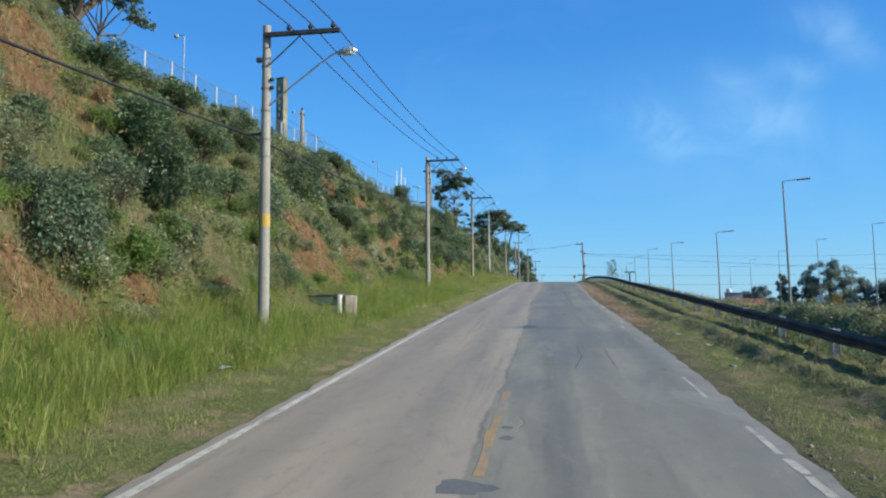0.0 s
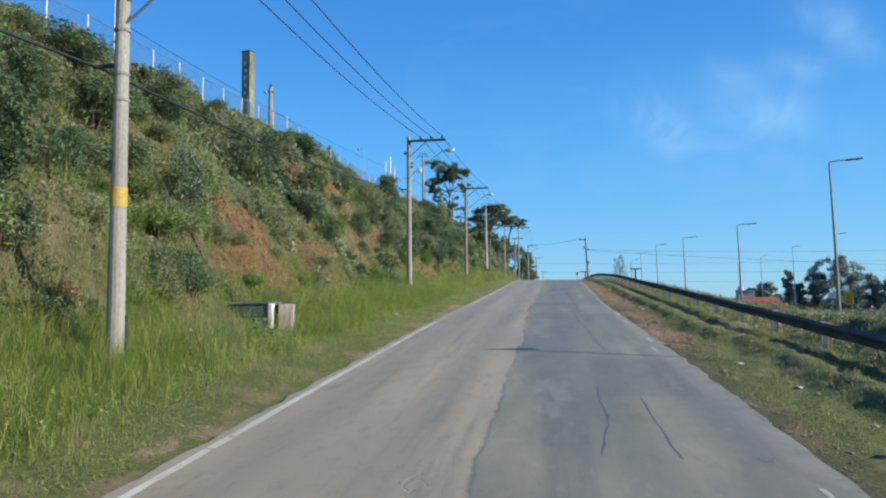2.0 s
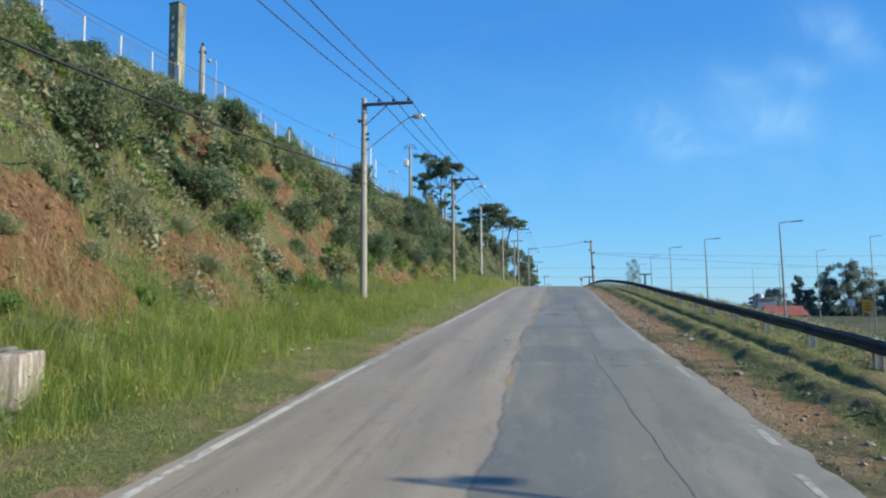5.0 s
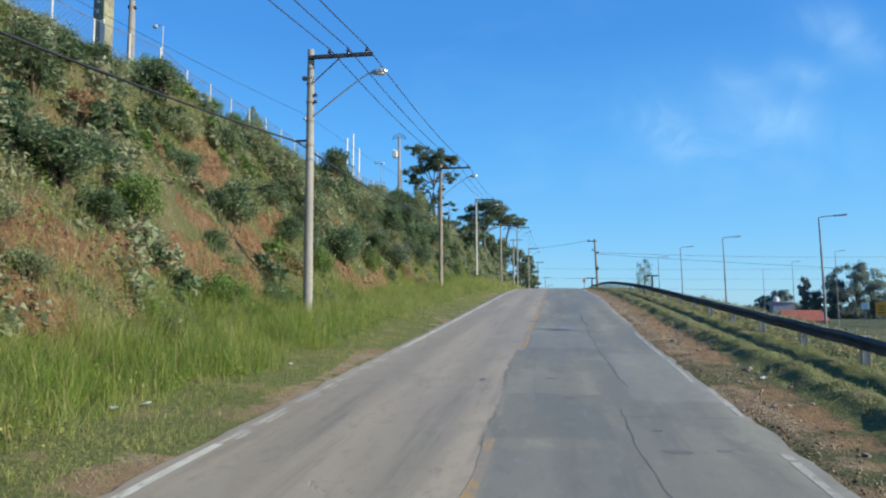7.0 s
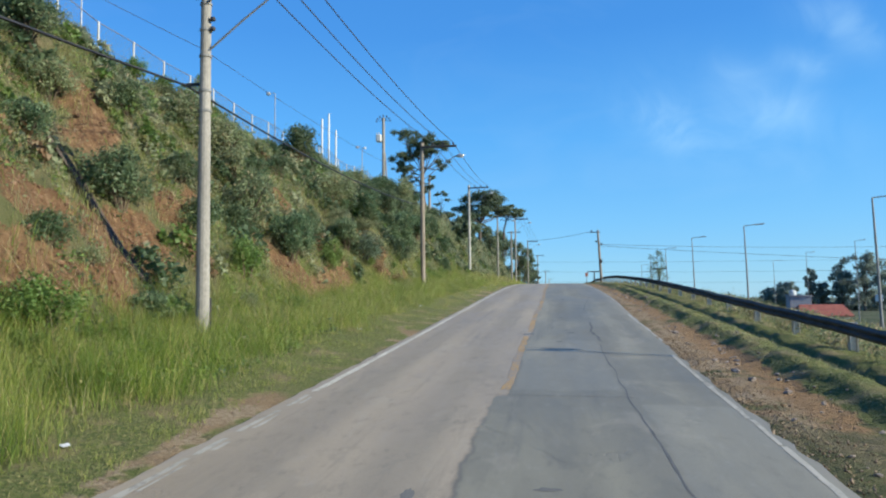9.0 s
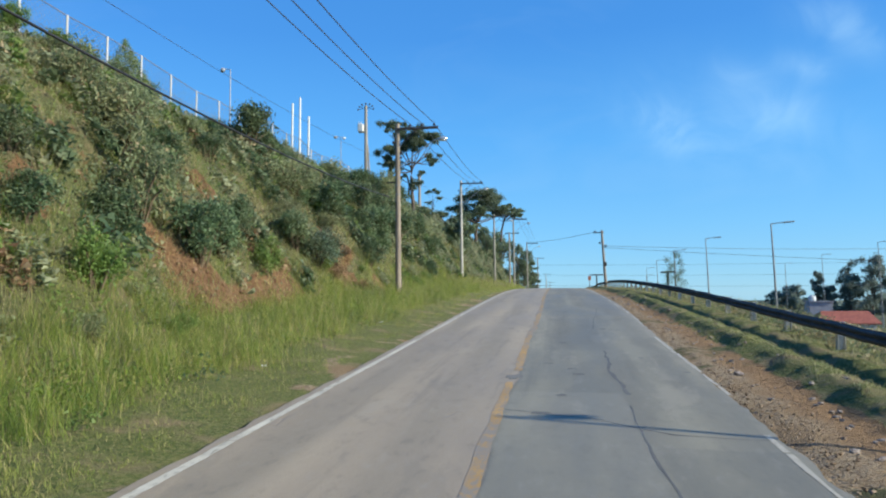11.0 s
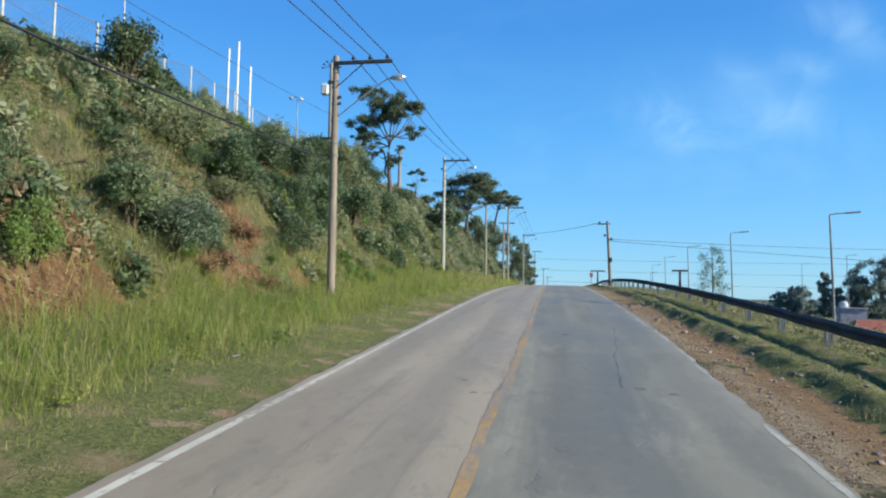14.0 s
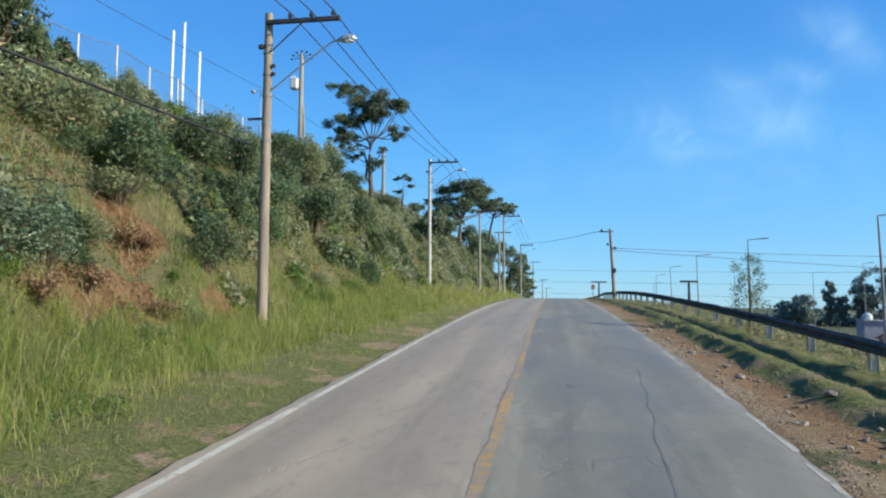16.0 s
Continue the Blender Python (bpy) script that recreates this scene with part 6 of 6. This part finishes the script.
# over the rail
sap_z = float(ground_z(7.0, 81.9)) - 0.1
sapling = thing("sapling", 7.0, 81.9, sap_z, "thin pale sapling just behind the guard rail", "tree")
part("trunk", Shape().tube([(0, 0, -0.2), (0.03, 0, 1.2), (0, 0.02, 2.9)], [0.035, 0.025, 0.01], 6), M_TWIG, sapling)
part("crown", crown(43, 2600, [(0.42 * math.cos(2.4 * k), 0.42 * math.sin(2.4 * k), 0.9 + 0.17 * k, 0.36 - 0.012 * k, 1.1) for k in range(12)], 0.085, L_SILVER, 0.45), L_SILVER, sapling)
# trees beyond the highway, their leaves coloured as if through haze
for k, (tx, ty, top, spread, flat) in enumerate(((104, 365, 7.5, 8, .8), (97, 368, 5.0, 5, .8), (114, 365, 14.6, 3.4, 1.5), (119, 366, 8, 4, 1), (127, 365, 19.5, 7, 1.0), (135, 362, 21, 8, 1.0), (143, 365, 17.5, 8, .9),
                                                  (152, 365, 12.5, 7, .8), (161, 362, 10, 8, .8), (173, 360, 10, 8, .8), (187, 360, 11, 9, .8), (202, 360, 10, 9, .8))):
    tree(tx, ty, top, "large dark tree beyond the highway", 50 + k, 1.5, spread * 0.72, 16, 5500, flat * 1.3, -5.5, 0.75, 0, 0.5, L_HAZEFAR, 16)


r = np.random.RandomState(17)
hedge = [(x, y, s) for x, y, s in zip(r.uniform(92, 300, 260), r.uniform(372, 395, 260), r.uniform(0.6, 1.3, 260))]
# the woods share the trees' painted-in haze tone
ground_cover("far_woods", "low dark woods beyond the highway", 171, hedge, 24, 1.6, 5.0, 6.0, L_HAZEFAR)


# ---- grass ----
def scatter(rng, n, x0, x1, y0, y1, power=1.0):
    return rng.uniform(x0, x1, n), y0 + (y1 - y0) * rng.rand(n) ** power


def tufts(rng, n, per, x0, x1, y0, y1, power, spread):
    tx, ty = scatter(rng, n, x0, x1, y0, y1, power)
    x = np.repeat(tx, per) + rng.normal(size=n * per) * spread
    y = np.repeat(ty, per) + rng.normal(size=n * per) * spread
    tall = np.repeat(rng.uniform(0.55, 1.35, n), per)
    return x, y, tall


def field(name, label, seed, batches, material):
    rng = np.random.RandomState(seed)
    parts = []
    for n, per, x0, x1, y0, y1, power, spread, h0, h1, width, keep in batches:
        x, y, tall = tufts(rng, n, per, x0, x1, y0, y1, power, spread)
        u = rng.rand(len(x))
        ok = keep(x, y) > u
        x, y, tall = x[ok], y[ok], tall[ok]
        far = np.clip((y - 45) / 25.0, 1.0, 4.0)
        parts.append(blades(rng, x, y, ground_z(x, y), tall * rng.uniform(h0, h1, len(x)) * (0.62 + 0.62 * smooth(-0.45, 0.5, waves(x, y, 2.2, 99, 3))), width * far * rng.uniform(0.7, 1.3, len(x)), 1.15))
    me = soup(name, np.concatenate(parts), BLADE, material)
    return tagged(new(name, me), label, "grass", kind="stuff")


def verge_tall(x, y):
    return smooth(-5.9, -7.2, x + 0.5 * waves(x, y, 5.0, 81)) * (1 - 0.85 * bareness(x, y)) * smooth(-10.6, -9.2, x) * (1 - 0.85 * smooth(1.3, 0.8, np.hypot((x + 8.1) / 1.4, (y - 23.7) / 2.6)))


def verge_short(x, y):
    return (1 - 0.7 * baldness(x, y)) * smooth(-4.75, -5.15, x) * (0.4 + 0.75 * smooth(-0.5, 0.3, waves(x, y, 2.6, 83)))


def slope_grass(x, y):
    return smooth(-19.4, -17.6, x) * (1 - 0.68 * bareness(x, y)) * (0.35 + 0.65 * smooth(-0.3, 0.4, waves(x, y, 4.0, 85)))


def side_grass(x, y):
    return smooth(3.95, 4.3, x + 0.35 * waves(0.4 * x, y, 9.0, 87) + 0.9 * smooth(29, 24, y)) * (0.25 + 0.75 * smooth(-0.35, 0.25, waves(x, y, 2.2, 89))) * (1 - 0.55 * smooth(5.35, 5.7, x) * smooth(6.2, 5.9, x) * smooth(30, 40, y))


field("tall_grass", "tall bright green grass on the verge", 101, [
    (7200, 18, -10.6, -5.8, 4, 46, 1.1, 0.13, 0.42, 0.95, 0.0065, verge_tall),
    (3200, 14, -10.6, -5.8, 46, 96, 1.3, 0.15, 0.42, 0.95, 0.0065, verge_tall)], L_GRASS)
field("yellow_grass", "tall yellowing grass farther up the verge", 107, [
    (2800, 14, -10.4, -5.8, 48, 112, 0.9, 0.15, 0.40, 0.90, 0.0065, verge_tall),
    (2000, 10, -10.6, -5.6, 110, 200, 1.0, 0.2, 0.4, 0.75, 0.010, verge_tall)], L_VERGE)
field("short_grass", "short trampled grass along the road's edge", 102, [
    (6000, 10, -7.8, -4.8, 4, 48, 1.1, 0.11, 0.05, 0.17, 0.006, verge_short),
    (4200, 9, -7.8, -4.8, 48, 130, 1.1, 0.13, 0.06, 0.19, 0.0065, verge_short)], L_VERGE)
field("dry_grass", "straw-coloured dry stalks among the grass", 103, [
    (2300, 7, -10.4, -3.5, 4, 130, 0.9, 0.12, 0.45, 1.05, 0.007, verge_tall),
    (7500, 10, -20.5, -9.6, 5, 120, 1.0, 0.2, 0.3, 0.85, 0.008, slope_grass),
    (3800, 9, 3.2, 13, 4, 120, 1.1, 0.12, 0.05, 0.16, 0.008, side_grass)], L_DRY)
field("slope_grass", "coarse green grass and weeds on the slope", 104, [
    (7000, 13, -20.5, -9.6, 5, 120, 1.0, 0.2, 0.3, 0.85, 0.010, slope_grass)], L_GRASS)
field("feathery_grass", "pale feathery grass between the shrubs of the slope", 106, [
    (7800, 16, -20.3, -9.8, 5, 115, 1.0, 0.22, 0.35, 0.95, 0.008, slope_grass)], L_BANK)
field("side_grass", "patchy short grass on the bank by the ditch", 105, [
    (7600, 9, 3.05, 9.0, 4, 70, 1.1, 0.09, 0.04, 0.15, 0.008, side_grass),
    (6500, 10, 6.2, 15.0, 8, 130, 1.1, 0.16, 0.08, 0.30, 0.010, side_grass)], L_BANK)


# ---- stones and litter ----
def stone_mesh(seed):
    r = random.Random(seed)
    bm = bmesh.new()
    bmesh.ops.create_icosphere(bm, subdivisions=1, radius=0.5)
    for q in bm.verts:
        k = r.uniform(0.65, 1.15)
        q.co = (q.co.x * k * 1.2, q.co.y * k, q.co.z * k * 0.7)
    me = bpy.data.meshes.new("stone")
    bm.to_mesh(me)
    bm.free()
    me.materials.append(M_ROCK)
    return me


ROCKS = [stone_mesh(k) for k in range(6)]
rng = random.Random(8)
for k in range(380):
    y = 5 + 80 * rng.random() ** 1.2
    x = rng.choice((rng.gauss(3.45, 0.3), rng.gauss(4.0, 0.45)))
    if x < 3.02 or (y < 25 and k % 5):
        continue
    s = rng.uniform(0.05, 0.12) if rng.random() < 0.92 else rng.uniform(0.14, 0.22)
    ob = new("stone", ROCKS[k % 6])
    ob.matrix_basis = pose(x, y, float(ground_z(x, y)) + 0.12 * s, rng.uniform(-20, 20), rng.uniform(-20, 20), rng.uniform(0, 360)) @ Matrix.Diagonal((s, s, s, 1))
    tagged(ob, "rough broken stone on the earth shoulder", "stone", "stones on the shoulder")
# fine gravel as one sheet of chips
r = np.random.RandomState(3)
gy = 4 + 90 * r.rand(5600) ** 1.2
gy = np.where(r.rand(5600) < 0.25 + 0.75 * smooth(20, 28, gy), gy, gy + 26)
gx = right_brink(gy) - 0.02 + np.abs(r.normal(size=5600)) * 0.5
gs = r.uniform(0.009, 0.034, 5600)
c = np.stack([gx, gy, ground_z(gx, gy) + gs * 0.3], 1)
d = r.normal(size=(5600, 4, 3)) * gs[:, None, None] * 0.6
tagged(new("gravel", soup("gravel", c[:, None, :] + d, [(0, 1, 2), (0, 3, 1), (1, 3, 2), (0, 2, 3)], M_GRAVEL)), "loose gravel and grit on the shoulder", "gravel", kind="stuff")

for x, y, s in ((-6.35, 33.9, .1), (-6.6, 33.5, .07), (-6.15, 51.7, .08), (-5.9, 38.6, .07), (-6.5, 13.0, .14), (-6.2, 61.5, .08), (3.9, 22.4, .12), (4.3, 20.0, .1), (3.95, 38.9, .09), (3.8, 15.5, .12)):
    sh = Shape()
    rr = random.Random(int(x * 100 + y * 10))
    pts = [(s * math.cos(a) * rr.uniform(.5, 1.2), s * math.sin(a) * rr.uniform(.5, 1.2), rr.uniform(0.0, 0.5) * s) for a in [i * 0.9 for i in range(7)]]
    sh.add([(0, 0, 0.35 * s)] + pts, [(0, i + 1, (i + 1) % 7 + 1) for i in range(7)])
    sh.add([(p[0], p[1], p[2] - 0.01) for p in [(0, 0, 0.35 * s)] + pts], [(0, (i + 1) % 7 + 1, i + 1) for i in range(7)])
    p = part("litter", sh, M_LITTER, None, "crumpled white scrap of litter lying in the grass", False, (x, y, float(ground_z(x, y)) + 0.03))
    tagged(p, "", "litter", "scraps of litter")


# ---- beyond the highway ----
hz = float(ground_z(35, 126)) - 0.3
eave = 0.8 - hz
house = thing("house", 33.6, 127.6, hz, "low white house with a red clay tile roof", "house", "", -6)
part("wall", Shape().box((0, 0, eave / 2), (5.6, 6, eave + 0.1), 0, 0.02), M_HOUSE, house)
part("roof", Shape().add([(-3.2, -3.5, eave), (3.2, -3.5, eave), (2.9, 0, eave + 1.35), (-2.2, 0, eave + 1.35), (-3.2, 3.5, eave), (3.2, 3.5, eave), (-3.2, -3.5, eave - .14), (3.2, -3.5, eave - .14), (3.2, 3.5, eave - .14), (-3.2, 3.5, eave - .14)],
                         [(0, 1, 2, 3), (3, 2, 5, 4), (6, 7, 1, 0), (9, 4, 5, 8), (6, 0, 3, 4, 9), (7, 8, 5, 2, 1), (6, 9, 8, 7)]), M_ROOF, house, "red clay tile roof")
for wx in (-1.7, 0.9):
    win = part("window", Shape().box((wx, -3.03, eave - 0.85), (1.2, 0.08, 0.9), 0, 0.01), M_HOUSE, house)
    part("pane", Shape().box((wx, -3.08, eave - 0.85), (1.0, 0.03, 0.7), 0, 0), M_GLASS, win)
shed = thing("shed", 33.3, 134.0, hz, "grey sheet-clad building behind the house", "building", "", -6)
part("wall", Shape().box((0, 0, (3.2 - hz) / 2), (2.7, 2.6, 3.2 - hz), 0, 0.02), M_SHED, shed)
part("roof", Shape().box((0, 0, 3.25 - hz), (2.95, 2.9, 0.16), 0, 0.03, 0.03), M_SHED, shed)
tank = thing("water_tank", 32.45, 133.6, 3.33, "small round pale water tank on the grey building", "water tank")
part("tank", Shape().tube([(0, 0, 0), (0, 0, 0.15), (0, 0, 0.55), (0, 0, 0.72)], [0.45, 0.5, 0.45, 0.2], 14), M_TRAFO, tank)
part("lid", Shape().tube([(0, 0, 0.71), (0, 0, 0.77)], 0.21, 12), M_TRAFO, tank)

sx, sy = 84.0, 220.0
sz = float(ground_z(sx, sy)) - 0.2
sign = thing("road_sign", sx, sy, sz, "tall orange roadwork panel on posts beside the highway", "sign", "", -18)
for px in (-0.9, 0.9):
    part("post", Shape().tube([(px, 0.1, 0), (px, 0.1, 5.2)], 0.09, 8), M_LAMPSTEEL, sign)
part("panel", Shape().box((0, 0, 3.4), (2.5, 0.08, 3.6), 0, 0.02), M_ORANGE, sign, "orange sign panel")
for k in range(3):
    part("text_bar", Shape().box((0.05, -0.05, 2.5 + 0.8 * k), (1.5 - 0.25 * k, 0.012, 0.22), 0, 0), M_BLACK, sign, "dark unreadable line")
sign2 = thing("road_sign", 74.0, 205.0, float(ground_z(74, 205)) - 0.2, "small white sign on a post beside the highway", "sign", "", -18)
part("post", Shape().tube([(0, 0.08, 0), (0, 0.08, 5.0)], 0.09, 8), M_LAMPSTEEL, sign2)
part("panel", Shape().box((0, 0, 4.2), (1.6, 0.06, 1.6), 0, 0.02), M_SIGN, sign2)
crest_sign = thing("road_sign", 4.6, 141.0, float(ground_z(4.6, 141)) - 0.1, "small faded road sign near the crest", "sign")
part("post", Shape().tube([(0, 0.05, 0), (0, 0.05, 1.6)], 0.05, 7), M_LAMPSTEEL, crest_sign)
part("panel", Shape().box((0, 0, 1.35), (0.42, 0.04, 0.6), 0, 0.01), M_SIGNRED, crest_sign)
for tx, ty, top, wide in ((8.4, 190, 8.8, 2.9), (14.85, 135.4, 7.4, 1.9)):
    tz = float(ground_z(tx, ty)) - 0.2
    ob = thing("street_lamp", tx, ty, tz, "dark twin-headed lamp rising from behind the crest", "street lamp")
    part("post", Shape().tube([(0, 0, 0), (0, 0, top - tz)], [0.2, 0.13], 8), M_ARM, ob)
    part("arm", Shape().box((0, 0, top - tz), (wide, 0.25, 0.22), 0, 0.05), M_ARM, ob)
